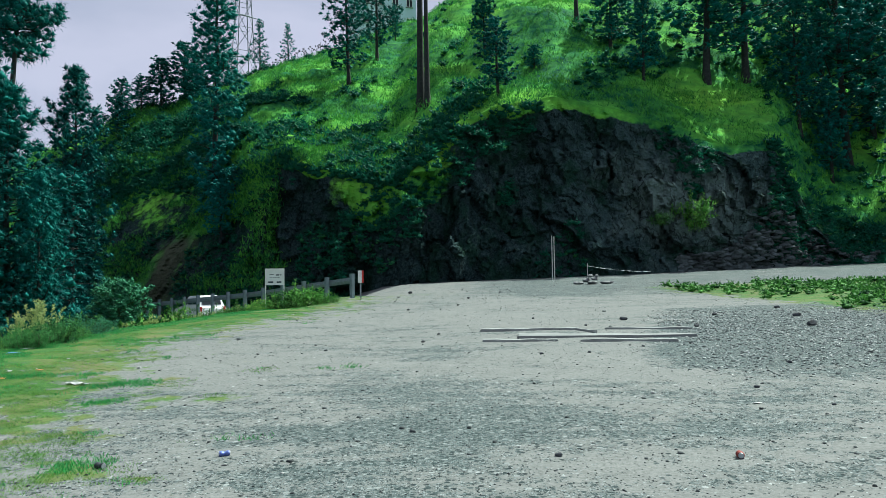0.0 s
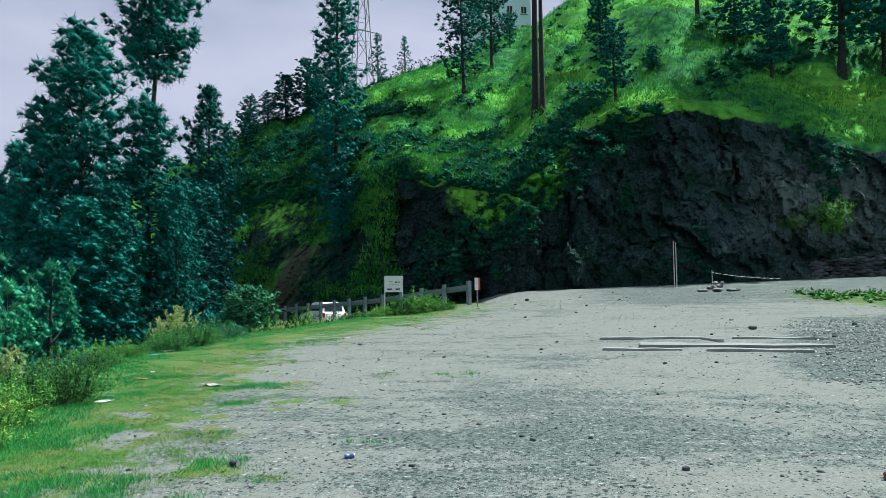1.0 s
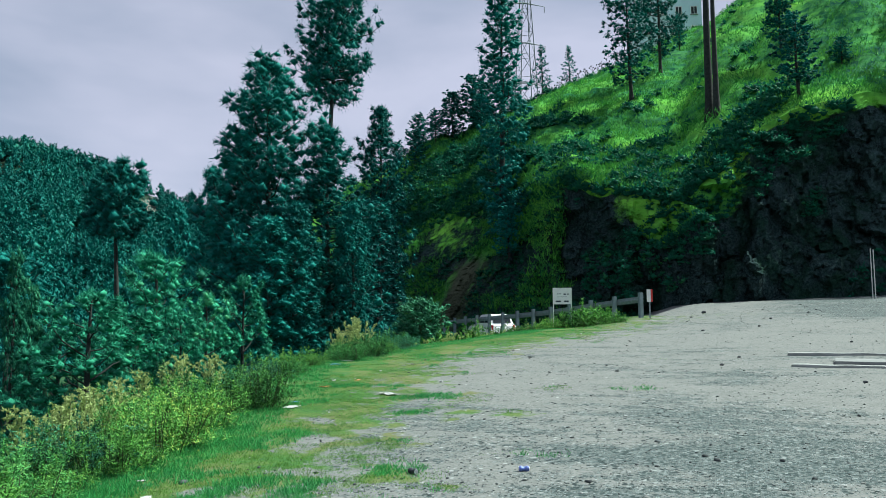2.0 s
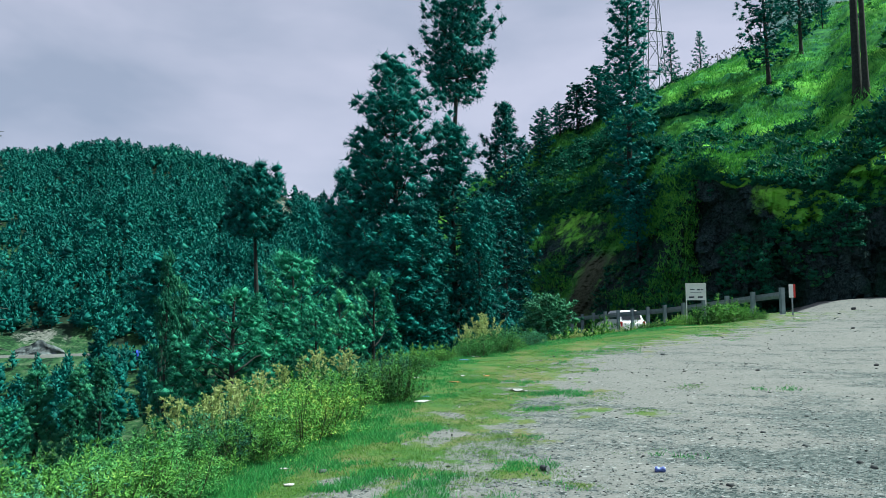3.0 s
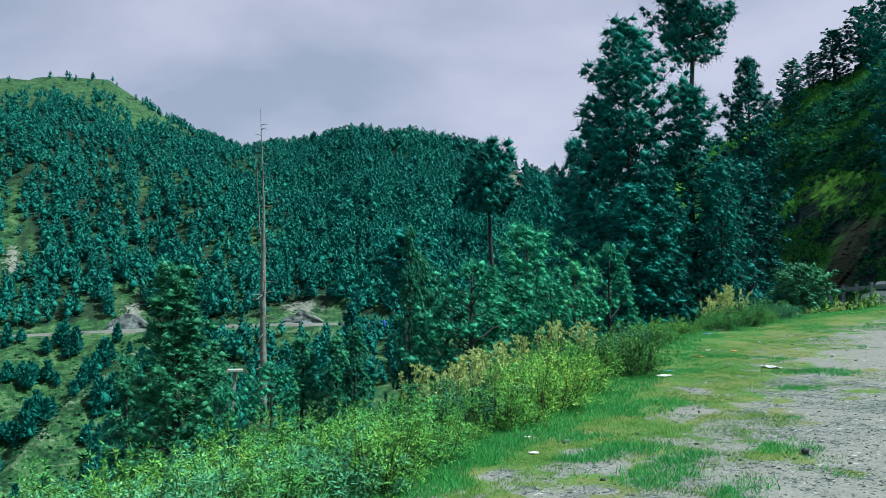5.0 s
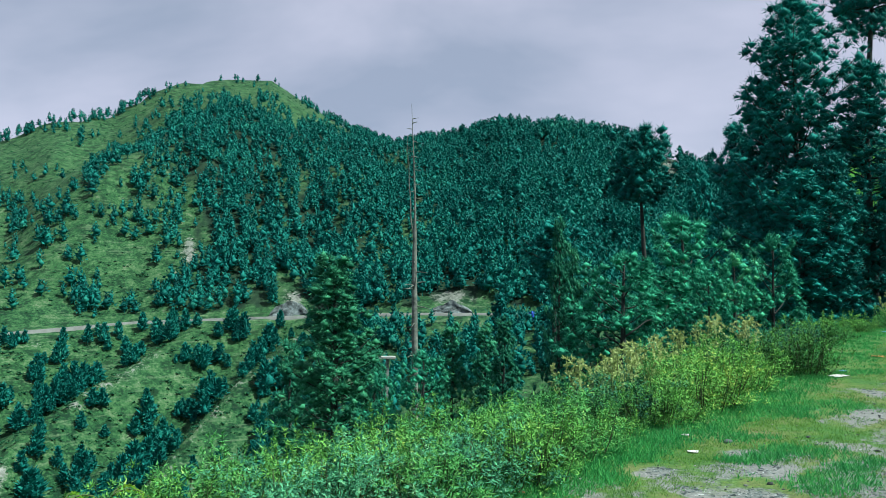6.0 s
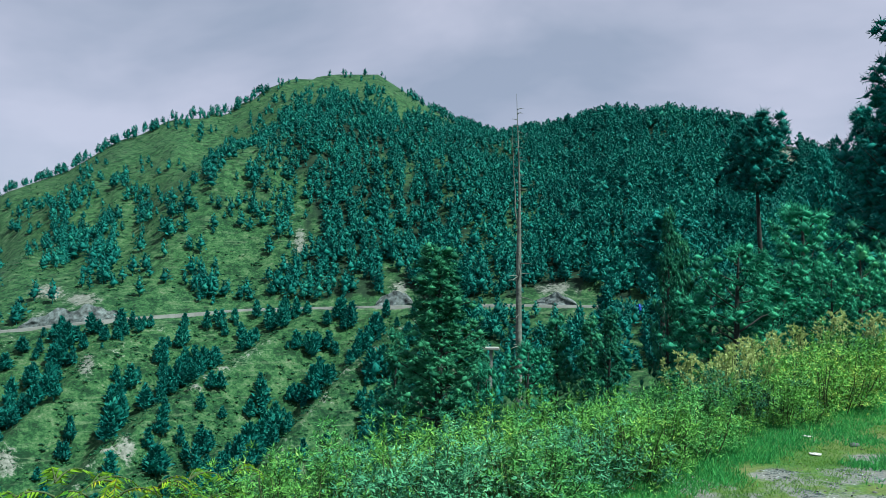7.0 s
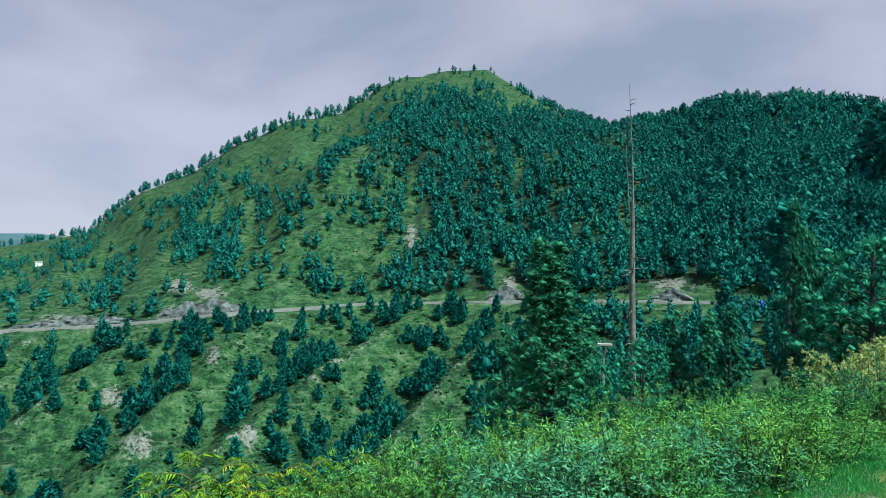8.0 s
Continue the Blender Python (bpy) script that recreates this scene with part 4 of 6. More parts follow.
plant("old", -25.2, 79, 20.0, turn=100, wide=1.0)
plant("old", -28.0, 84, 24.0, turn=150, wide=1.1)
for az, d, top, turn in ((-23.5, 96, 24, 20), (-26.6, 92, 24, 80), (-29.5, 88, 21, 140), (-31.5, 82, 19, 200), (-17.3, 104, 26, 260), (-24.6, 106, 27, 20), (-28.8, 102, 26, 120), (-20.6, 108, 27, 50), (-31.0, 96, 25, 250)):
    plant("hillpine", az, d, top, turn=turn, wide=1.15)
plant("young", -23.0, 77, 13.5, turn=30)
plant("young", -27.0, 80, 13.0, turn=60)


# ---- woods across the valley ----
def far_pine(seed, h, r, lumps, tufts, blades):
    """A pine for far woods: a close core with many upswept boughs of needles round it, on a thin trunk."""
    rng = np.random.default_rng(seed)
    width = lambda f: (1 - f) ** 0.65 * (0.55 + 0.45 * np.minimum(1, f * 5))
    f = (np.arange(lumps) + 0.5) / lumps
    c = np.stack([rng.normal(size=lumps) * 0.10 * r, rng.normal(size=lumps) * 0.10 * r, h * (0.22 + 0.66 * f)], -1)
    lv, lf = hearts(rng, c, 0.62 * r * width(f) + 0.03 * r)
    mid = np.repeat(c[:, 2], 6)
    lv[:, 2] = mid + (lv[:, 2] - mid) * 1.5
    f = np.clip((np.arange(tufts) + rng.uniform(0, 1, tufts)) / tufts, 0, 1)
    a = np.arange(tufts) * 2.399 + rng.normal(size=tufts) * 0.3
    rad = 0.62 * r * width(f) * rng.uniform(0.55, 1.25, tufts)
    p = np.stack([np.cos(a) * rad, np.sin(a) * rad, h * (0.16 + 0.76 * f)], -1)
    w = np.stack([np.cos(a) * 0.8, np.sin(a) * 0.8, 0.35 + 0.9 * f], -1)
    v, tri = needles(rng, p, w, r * 0.42, r * 0.125, blades, 0.45)
    trunk, tq = tube([(0, 0, -0.1 * h), (0, 0, 0.5 * h)], [0.02 * h, 0.008 * h], 3)
    tri = np.concatenate([tri, tq[:, [0, 1, 2]] + len(v), tq[:, [0, 2, 3]] + len(v), lf + len(v) + len(trunk)])
    return np.concatenate([v, trunk, lv]), tri


def scatter_mesh(name, models, picks, places, turns, sizes, mat, label, category, kind="stuff"):
    """Many copies of a few quad models, joined into one mesh."""
    vs, fs, k = [], [], 0
    for i, (v, q) in enumerate(models):
        idx = np.nonzero(picks == i)[0]
        if not len(idx):
            continue
        c, s_ = np.cos(turns[idx])[:, None], np.sin(turns[idx])[:, None]
        sx = sizes[idx]
        x = (v[None, :, 0] * c - v[None, :, 1] * s_) * sx[:, 0:1] + places[idx, 0:1]
        y = (v[None, :, 0] * s_ + v[None, :, 1] * c) * sx[:, 0:1] + places[idx, 1:2]
        z = v[None, :, 2] * sx[:, 1:2] + places[idx, 2:3]
        vs.append(np.stack([x, y, z], -1).reshape(-1, 3))
        fs.append((q[None] + (np.arange(len(idx)) * len(v))[:, None, None]).reshape(-1, q.shape[1]) + k)
        k += len(idx) * len(v)
    me = quick_mesh(name, np.concatenate(vs), np.concatenate(fs))
    me.materials.append(mat)
    return tagged(new(name, me), label, category, kind=kind)


def build_far_woods():
    rng = np.random.default_rng(5)
    n = 27000
    az = rng.uniform(34, 112, n)
    u = rng.uniform(0, 1, n)
    road_d, sky_d = table(az, ROAD_FAR), table(az, SKY_FAR)
    d = np.where(u < 0.38, road_d - 165 + 157 * (u / 0.38) ** 0.8, road_d + 10 + (sky_d - road_d - 10) * ((u - 0.38) / 0.62))
    edge = rng.uniform(0, 1, n) < 0.05
    d = np.where(edge, sky_d * rng.uniform(0.975, 1.0, n), d)
    x, y = -d * np.sin(np.radians(az)), d * np.cos(np.radians(az))
    keep = woods(az, d)
    keep = np.where(edge, np.where((az > 66.5) & (az < 79), 0.04, 0.45), keep)
    rocks = cover(x, y, ground_z(x, y))[:, 2]
    keep = keep * (1 - np.clip(rocks * 2.2, 0, 1))
    keep = np.where(np.abs(d - road_d) < 9, 0, keep)
    ok = rng.uniform(0, 1, n) < keep
    az, d, x, y = az[ok], d[ok], x[ok], y[ok]
    z = ground_z(x, y) - 0.3
    far = np.clip((d - 250) / 450, 0, 1)
    h = rng.uniform(5.4, 10.0, len(x)) * np.where(d > table(az, SKY_FAR) * 0.97, 1.05, 1.0) * (1 - 0.1 * far)
    h = h * np.where(rng.uniform(0, 1, len(x)) < 0.15, 0.6, 1)
    h = h * np.where(d < table(az, ROAD_FAR), rng.uniform(0.6, 1.0, len(x)), 1)
    picks = rng.integers(0, 5, len(x))
    sizes = np.stack([h * rng.uniform(0.9, 1.3, len(x)), h], -1)
    turns = rng.uniform(0, 6.28, len(x))
    widths = (0.32, 0.35, 0.40, 0.34, 0.44)
    for near, lumps, limbs, blades, name, label in ((True, 7, 130, 2, "valley_pines", "blue-green pines standing in groups on the valley slopes"),
                                             (False, 4, 24, 2, "pine_wood", "dense blue-green pine wood covering the mountain across the valley")):
        sel = ((d < 300) & (az > 64)) == near
        models = [far_pine(100 + i, 1.0, widths[i], lumps, limbs, blades) for i in range(5)]
        scatter_mesh(name, models, picks[sel], np.stack([x, y, z], -1)[sel], turns[sel], sizes[sel], MAT_NEEDLE_FAR, label, "woods")


build_far_woods()


def build_far_road():
    """The road cut into the mountain's flank, a ribbon with a worn edge."""
    az = np.arange(112, 40, -0.25)
    d = table(az, ROAD_FAR)
    across = np.array([-3.4, -2.4, 0.0, 2.4, 4.4])
    lift = np.array([-1.2, 0.05, 0.12, 0.05, -0.6])
    dd = d[None] + across[:, None] + 0.5 * fbm(az * 0.8, 1.0, 0, 3)[None]
    zz = EYE_Z + d * np.tan(np.radians(table(az, ROAD_EL))) + 0.55
    grid = np.stack([-dd * np.sin(np.radians(az)), dd * np.cos(np.radians(az)), zz[None] + lift[:, None] + 0 * dd], -1)
    tagged(sheet("road", grid, MAT_ROAD_FAR), "pale narrow mountain road cut along the wooded slope", "road", kind="structure")
    # blasted rock faces above the road
    for k, (a0, a1, h) in enumerate(((103.5, 95.5, 4.5), (94.8, 88.2, 6.5), (71.0, 68.0, 6.0), (59.3, 56.0, 5.5))):
        az = np.arange(a0, a1, -0.1)
        t = np.linspace(0, 1, 12)
        prof = np.sin(np.linspace(0, math.pi, len(az))) ** 0.5 * (0.75 + 0.4 * fbm(az * 1.3, k, 0, 3))
        hh = h * np.clip(prof, 0.05, 2)
        d = table(az, ROAD_FAR) + 4.5
        dd = d[None] + t[:, None] * hh[None] * 0.45 + 1.2 * fbm(az[None] * 2.0, t[:, None] * 3, k, 4)
        z = (EYE_Z + table(az, ROAD_FAR) * np.tan(np.radians(table(az, ROAD_EL))) + 0.2)[None] + t[:, None] * hh[None]
        grid = np.stack([-dd * np.sin(np.radians(az)), dd * np.cos(np.radians(az)), z], -1)
        tagged(sheet("rock_face", grid, MAT_CUT), "pale grey blasted rock face above the mountain road", "rock face", kind="structure")


build_far_road()


# ---- shrubs along the rim ----
def shrub_parts(seed, h, r, stems, leaves, length, width, fork=5):
    """Upright stems that carry lumps of close foliage, each with small lance-shaped leaves round it; some stems stand out as leafy spires."""
    rng = np.random.default_rng(seed)
    pieces, places, ways = [], [], []
    k = np.linspace(0, 1, 6)
    for i in range(stems):
        a, q = rng.uniform(0, 6.28), r * rng.uniform(0, 1) ** 0.6
        out = np.array([math.cos(a), math.sin(a), 0])
        spire = i % 3 == 0
        tip = out * q + np.array([0, 0, h * rng.uniform(0.5, 0.85 if not spire else 1.05) * (1 - 0.25 * (q / r) ** 2)])
        root = out * q * 0.45
        line = root + (tip - root) * k[:, None] + out * (0.12 * h * k * (1 - k))[:, None] + rng.normal(size=(6, 3)) * 0.02 * h
        pieces.append(tube(line[::2], 0.005 * h * (1 - 0.8 * k[::2]) + 0.001, 3))
        f = np.linspace(0.12, 0.92 if not spire else 0.70, fork) + rng.normal(size=fork) * 0.05
        c = np.stack([np.interp(f, k, line[:, j]) for j in range(3)], -1) + rng.normal(size=(fork, 3)) * np.array([0.09, 0.09, 0.04]) * h
        g = 0.072 * h * rng.uniform(0.6, 1.3, fork) * (1.15 - 0.5 * np.clip(f, 0, 1))
        w = rng.normal(size=(fork, leaves, 3)) + np.array([0, 0, 0.35])
        w /= np.linalg.norm(w, axis=2, keepdims=True)
        places.append((c[:, None] + w * (g[:, None, None] * rng.uniform(0.1, 1.3, (fork, leaves, 1)))).reshape(-1, 3))
        ways.append((w * 0.9 + rng.normal(size=w.shape) * 0.35 + np.array([0, 0, 0.15])).reshape(-1, 3))
        if spire:
            f = rng.uniform(0.55, 1.0, leaves * 2)
            places.append(np.stack([np.interp(f, k, line[:, j]) for j in range(3)], -1))
            ways.append(rng.normal(size=(leaves * 2, 3)) * np.array([0.8, 0.8, 0.4]) + np.array([0, 0, 0.7]))
    w = np.concatenate(ways)
    v, tri = needles(rng, np.concatenate(places), w / np.linalg.norm(w, axis=1, keepdims=True), length, width, 1, 0.1, 0.7)
    return joined(pieces), (v, tri)


def plume_parts(seed, h, r, stems, leaves, length, width):
    """Tall weeds with plumes of small yellow flowers at their tips."""
    rng = np.random.default_rng(seed)
    pieces, places, ways = [], [], []
    for _ in range(stems):
        a, q = rng.uniform(0, 6.28), r * rng.uniform(0.1, 1)
        tip = np.array([math.cos(a) * q, math.sin(a) * q, h * rng.uniform(0.75, 1.05)])
        k = np.linspace(0, 1, 6)
        line = tip * k[:, None] * np.array([1, 1, 1]) + rng.normal(size=(6, 3)) * 0.012 * h
        pieces.append(tube(line, 0.005 * h * (1 - 0.7 * k) + 0.001, 4))
        for f0 in np.linspace(0.62, 1.0, 8):
            b0 = np.array([np.interp(f0, k, line[:, i]) for i in range(3)])
            w = rng.normal(size=3) * np.array([1, 1, 0.4]) + np.array([0, 0, 0.8])
            seg = b0 + (w / np.linalg.norm(w)) * np.linspace(0, 1, leaves)[:, None] * h * 0.13 * (1.25 - f0) * 2
            places.append(seg + rng.normal(size=seg.shape) * 0.006 * h)
            ways.append(rng.normal(size=seg.shape) + np.array([0, 0, 0.8]))
    v, f = needles(rng, np.concatenate(places), np.concatenate(ways), length, width, 2, 0.6)
    return joined(pieces), (v, f)


def frond_parts(seed, h, r, fronds, leaflets, length, width):
    """A sumac-like plant: arching fronds with two ranks of narrow leaflets."""
    rng = np.random.default_rng(seed)
    pieces, places, ways = [], [], []
    for i in range(fronds):
        a = i * 2.399 + rng.normal() * 0.2
        out = np.array([math.cos(a), math.sin(a), 0])
        k = np.linspace(0, 1, 8)
        ln = r * rng.uniform(0.8, 1.15)
        z0 = h * rng.uniform(0.55, 0.95)
        line = out * (k * ln)[:, None] + np.array([0, 0, 1]) * (z0 + ln * (0.55 * k - 0.75 * k ** 2))[:, None]
        pieces.append(tube(line, 0.008 * (1 - 0.8 * k) + 0.002, 4))
        side = np.array([-out[1], out[0], 0])
        for f0 in np.linspace(0.12, 1.0, leaflets):
            b0 = np.array([np.interp(f0, k, line[:, j]) for j in range(3)])
            for sgn in (-1, 1):
                places.append(b0)
                ways.append(side * sgn + out * 0.5 + np.array([0, 0, -0.35]) + rng.normal(size=3) * 0.12)
    pieces.append(tube([(0, 0, -0.2), (0, 0, h * 0.8)], [0.02, 0.012], 5))
    w = np.array(ways)
    v, f = needles(rng, np.array(places), w / np.linalg.norm(w, axis=1, keepdims=True), length, width, 1, 0.03)
    return joined(pieces), (v, f)


species("shrub1", "rim_shrub", "leafy green shrub on the grassy rim of the lot", 1.2, shrub_parts, 31, 1.2, 0.60, 44, 36, 0.048, 0.0068, group="shrubs along the rim", mat=MAT_LEAF)
species("shrub2", "rim_shrub", "dense grey-green shrub on the grassy rim of the lot", 1.1, shrub_parts, 32, 1.1, 0.64, 44, 36, 0.038, 0.0068, group="shrubs along the rim", mat=MAT_LEAF_TEAL)
species("shrub3", "rim_shrub", "bright green leafy shrub on the grassy rim of the lot", 1.3, shrub_parts, 33, 1.3, 0.58, 42, 36, 0.054, 0.0068, group="shrubs along the rim", mat=MAT_LEAF_BRIGHT)
species("plume", "flowering_weed_shrub", "tall weed with pale yellow flower plumes on the rim", 1.3, plume_parts, 34, 1.3, 0.40, 8, 10, 0.045, 0.014, group="flowering weeds on the rim", mat=MAT_LEAF_YELLOW)
species("frond", "sumac_shrub", "young sumac shrub with yellowing green fronds", 1.0, frond_parts, 35, 1.0, 0.60, 11, 14, 0.11, 0.013, group="sumac shrubs below the rim", mat=MAT_LEAF_FROND)
species("bush", "round_shrub", "round dark green shrub beside the guardrail", 2.0, 36, 0.05, 0.85, egg, 60, 8, 0.20, 0.018, mat=MAT_LEAF_TEAL, blades=20, heart=0.5)
species("brightbush", "round_shrub", "bright leafy shrub growing beside the guardrail", 1.6, shrub_parts, 37, 1.6, 0.85, 30, 22, 0.10, 0.018, mat=MAT_LEAF_BRIGHT)

SHRUB_TOPS = [(100, -16), (92, -15.0), (87, -14.2), (82, -13.6), (77, -12.4), (72, -10.4), (67, -8.7), (60, -8.0), (55, -7.2), (50, -6.4), (47.5, -5.8), (44, -4.3), (40, -2.9), (36, -2.1), (32, -1.7), (29, -1.2), (27, -0.5), (24.6, -0.3), (23, -1.5), (18, -0.9), (14, -0.3), (10, 0.3)]


def rim_distance(az, past):
    if az < 23.5:
        return float(table(az, [(8, 31.5), (14, 31), (18, 29.5), (23.5, 26)])) + 1.3 * past
    d = np.arange(2.5, 60, 0.05)
    x, y = -d * math.sin(radians(az)), d * math.cos(radians(az))
    return float(d[np.argmax(beyond_rim(x, y) > past)])


def plant_rim():
    rng = np.random.default_rng(8)
    for past, lower, step in ((0.15, 1.2, 0.38), (0.7, 0.6, 0.5), (1.5, 0.4, 0.6), (2.6, 0.7, 0.9)):
        az = 100.0
        while az > 12.5:
            d = rim_distance(az, past + rng.uniform(-0.2, 0.25))
            top = float(table(az, SHRUB_TOPS)) - lower * rng.uniform(-0.3, 1.5) * min(1.0, 7.0 / d) + 1.1 * rng.normal() * min(0.7, 4.0 / d) - (0.7 if past < 0.4 else 0.0) * min(1.0, 7.0 / d) * rng.uniform(0, 1)
            z = surface_z(az, d)
            h = height_at(top, d) - z
            if h > 0.25:
                key = rng.choice(["shrub1", "shrub2", "shrub3"], p=[0.42, 0.2, 0.38])
                wide = min(1.5, max(0.8, 1.25 / max(h, 0.3) ** 0.6))
                plant(key, az, d, height=min(h, 2.6) + 0.1, sink=0.1 + max(0, h - 2.6) * -1, wide=wide, turn=rng.uniform(0, 360))
            az -= math.degrees(step / d) * rng.uniform(0.8, 1.25)
    for az in (48.4, 47.2, 46.4, 44.9, 44.2, 43.2, 41.3, 39.4, 37.2, 28.4, 27.6, 27.0):
        plant("plume", az, rim_distance(az, rng.uniform(0.9, 1.8)), float(table(az, SHRUB_TOPS)) + rng.uniform(0.0, 0.9), turn=rng.uniform(0, 360), wide=1.0)
    for az in np.arange(22, 8.5, -0.9):
        plant("plume", az, rim_distance(az, rng.uniform(0.3, 1.0)), float(table(az, SHRUB_TOPS)) + rng.uniform(-0.1, 0.3), turn=rng.uniform(0, 360), wide=1.2)
    for az, top in ((93.4, -13.8), (91.4, -12.7), (89.3, -13.2), (87.7, -13.2), (85.2, -13.6), (83.3, -13.4), (80.5, -13.2)):
        plant("frond", az, rim_distance(az, 0.7), top, turn=rng.uniform(0, 360), wide=0.7)
    plant("bush", 22.65, 33, 1.66, turn=0, base=-2.2, wide=1.1)
    plant("bush", 26.3, 24.5, -0.9, turn=140, base=-3.4, wide=1.5, label="rounded grey-green shrub on the edge of the rim")
    plant("brightbush", 10.6, 31, 1.7, turn=30, wide=1.25, label="bright leafy shrub growing round the sign's legs")
    for az, top in ((9.3, 1.25), (8.3, 0.7), (11.6, 1.2), (12.6, 0.6), (13.6, 0.3), (14.8, 0.2), (16.0, 0.0), (17.2, 0.0), (18.4, 0.3), (19.2, 0.4), (20.0, 0.2)):
        plant("brightbush", az, 31.2 - 0.25 * (az - 9), top, turn=az * 50, wide=1.1)


plant_rim()


# ---- wild cover: grass, scrub and loose stones ----
def tuft_model(seed, count, spread, width, lean=0.55):
    """A tuft of grass one metre high."""
    rng = np.random.default_rng(seed)
    p = np.concatenate([rng.normal(size=(count, 2)) * spread, np.full((count, 1), -0.05)], 1)
    w = np.concatenate([rng.normal(size=(count, 2)) * lean, np.ones((count, 1))], 1)
    w /= np.linalg.norm(w, axis=1, keepdims=True)
    return needles(rng, p, w, 1.0, width, 1, 0.05)


def scrub_model(seed, count, leaf):
    """A rounded low bush one metre across."""
    rng = np.random.default_rng(seed)
    w = rng.normal(size=(count, 3))
    w[:, 2] = np.abs(w[:, 2]) * 0.8
    w /= np.linalg.norm(w, axis=1, keepdims=True)
    p = w * rng.uniform(0.16, 0.42, (count, 1)) * np.array([1, 1, 1.3]) + np.array([0, 0, 0.1])
    v, f = needles(rng, p, w + np.array([0, 0, 0.3]), leaf, leaf * 0.26, 1, 0.5)
    hv, hf = hearts(rng, np.array([(-0.10, 0.05, 0.14), (0.12, -0.06, 0.22)]), (0.24, 0.24))
    return np.concatenate([v, hv]), np.concatenate([f, hf + len(v)])


def stone_model(seed):
    """A small angular stone."""
    rng = np.random.default_rng(seed)
    v = np.array([(x, y, z) for z in (-0.3, 0.32) for x, y in ((-0.5, -0.5), (0.5, -0.5), (0.5, 0.5), (-0.5, 0.5))])
    v = v * np.where(v[:, 2:] > 0, 0.7, 1.0) + rng.normal(size=(8, 3)) * 0.10
    return v, np.array([(0, 3, 2, 1), (4, 5, 6, 7), (0, 1, 5, 4), (1, 2, 6, 5), (2, 3, 7, 6), (3, 0, 4, 7)])


def cover_hill():
    rng = np.random.default_rng(21)
    # grass
    n = 34000
    az, s = rng.uniform(-33, 28, n), 1 + rng.uniform(0, 1, n) ** 1.3 * 0.98
    p = hill_point(az, s)
    band = fbm(az * 0.10 - s * 1.2, az * 0.12 + s * 9, 6, 4)
    keep = (fbm(p[:, 0] * 0.3, p[:, 1] * 0.3, 3, 3) + rng.uniform(-0.3, 0.3, n) > -0.35) & (band + rng.uniform(-0.15, 0.15, n) < 0.50 - 0.34 * smooth(-1, 11, az))
    low_az, low_s = rng.uniform(12, 24, 5200), rng.uniform(0.12, 1.0, 5200)
    on = (fbm(low_az * 0.45, low_s * 4 + low_az * 0.12, 14, 3) + 0.9 * grass_band(low_az, low_s) + 0.25 * low_s - 2 * scree_patch(low_az, low_s)) > 0.15
    p = np.concatenate([p[keep], hill_point(low_az[on], low_s[on])])
    m = len(p)
    h = rng.uniform(0.22, 0.5, m)
    scatter_mesh("hill_grass", [tuft_model(40 + i, 9, 0.75, 0.075) for i in range(3)], rng.integers(0, 3, m), p, rng.uniform(0, 6.28, m), np.stack([h * 1.3, h], -1), MAT_HILL_GRASS,
                 "knee-high bright green grass over the hillside", "grass")
    # scrub on the slope, at the cut's brow and on its ledges
    n = 14000
    az, s = rng.uniform(-33, 28, n), 1 + rng.uniform(0, 0.95, n) ** 1.3
    clump = fbm(az * 0.10 - s * 1.2, az * 0.12 + s * 9, 6, 4)
    keep = clump + rng.uniform(-0.15, 0.15, n) > 0.46 - 0.36 * smooth(-1, 11, az)
    brow_az = rng.uniform(-1, 28, 380)
    ledge_az, ledge_s = rng.uniform(-26, 28, 5000), rng.uniform(0.0, 0.98, 5000)
    lk = (fbm(ledge_az * 0.22, ledge_s * 2.5, 9, 3) + 0.28 * smooth(11, 17, ledge_az) - 0.8 * grass_band(ledge_az, ledge_s) - 1.5 * scree_patch(ledge_az, ledge_s) + 0.2 * (ledge_s > 0.8) + 0.25 * np.exp(-((ledge_az - 3.5) / 5) ** 2) * (ledge_s > 0.4)) > 0.17
    edge_az, edge_s = rng.uniform(-34, -23.2, 1700), rng.uniform(0.12, 1.35, 1700)
    a = np.concatenate([az[keep], brow_az, ledge_az[lk], edge_az])
    b = np.concatenate([s[keep], rng.uniform(0.93, 1.03, 380), ledge_s[lk], edge_s])
    p = hill_point(a, b)
    m = len(p)
    h = rng.uniform(0.4, 1.5, m) * np.where(b < 0.9, 0.7, 1.0)
    scatter_mesh("hill_scrub", [scrub_model(50 + i, 28, 0.21) for i in range(4)], rng.integers(0, 4, m), p, rng.uniform(0, 6.28, m), np.stack([h * 1.1, h * 1.0], -1), MAT_SCRUB,
                 "low dark green scrub over hill and rock ledges", "scrub")


def cover_cut_foot():
    """Rubble that has come down at the end of the rock cut."""
    rng = np.random.default_rng(27)
    n = 2600
    az = rng.uniform(-29.5, -17, n)
    s = 0.06 + rng.uniform(0, 1, n) ** 1.6 * (0.12 + 0.34 * smooth(-19, -25, az))
    p = hill_point(az, s)
    size = 0.10 + 0.55 * rng.uniform(0, 1, n) ** 3
    scatter_mesh("rubble", [stone_model(110 + i) for i in range(5)], rng.integers(0, 5, n), p, rng.uniform(0, 6.28, n), np.stack([size * 1.2, size * 0.8], -1), MAT_CUT,
                 "pale broken rock lying at the foot of the cut", "rubble")


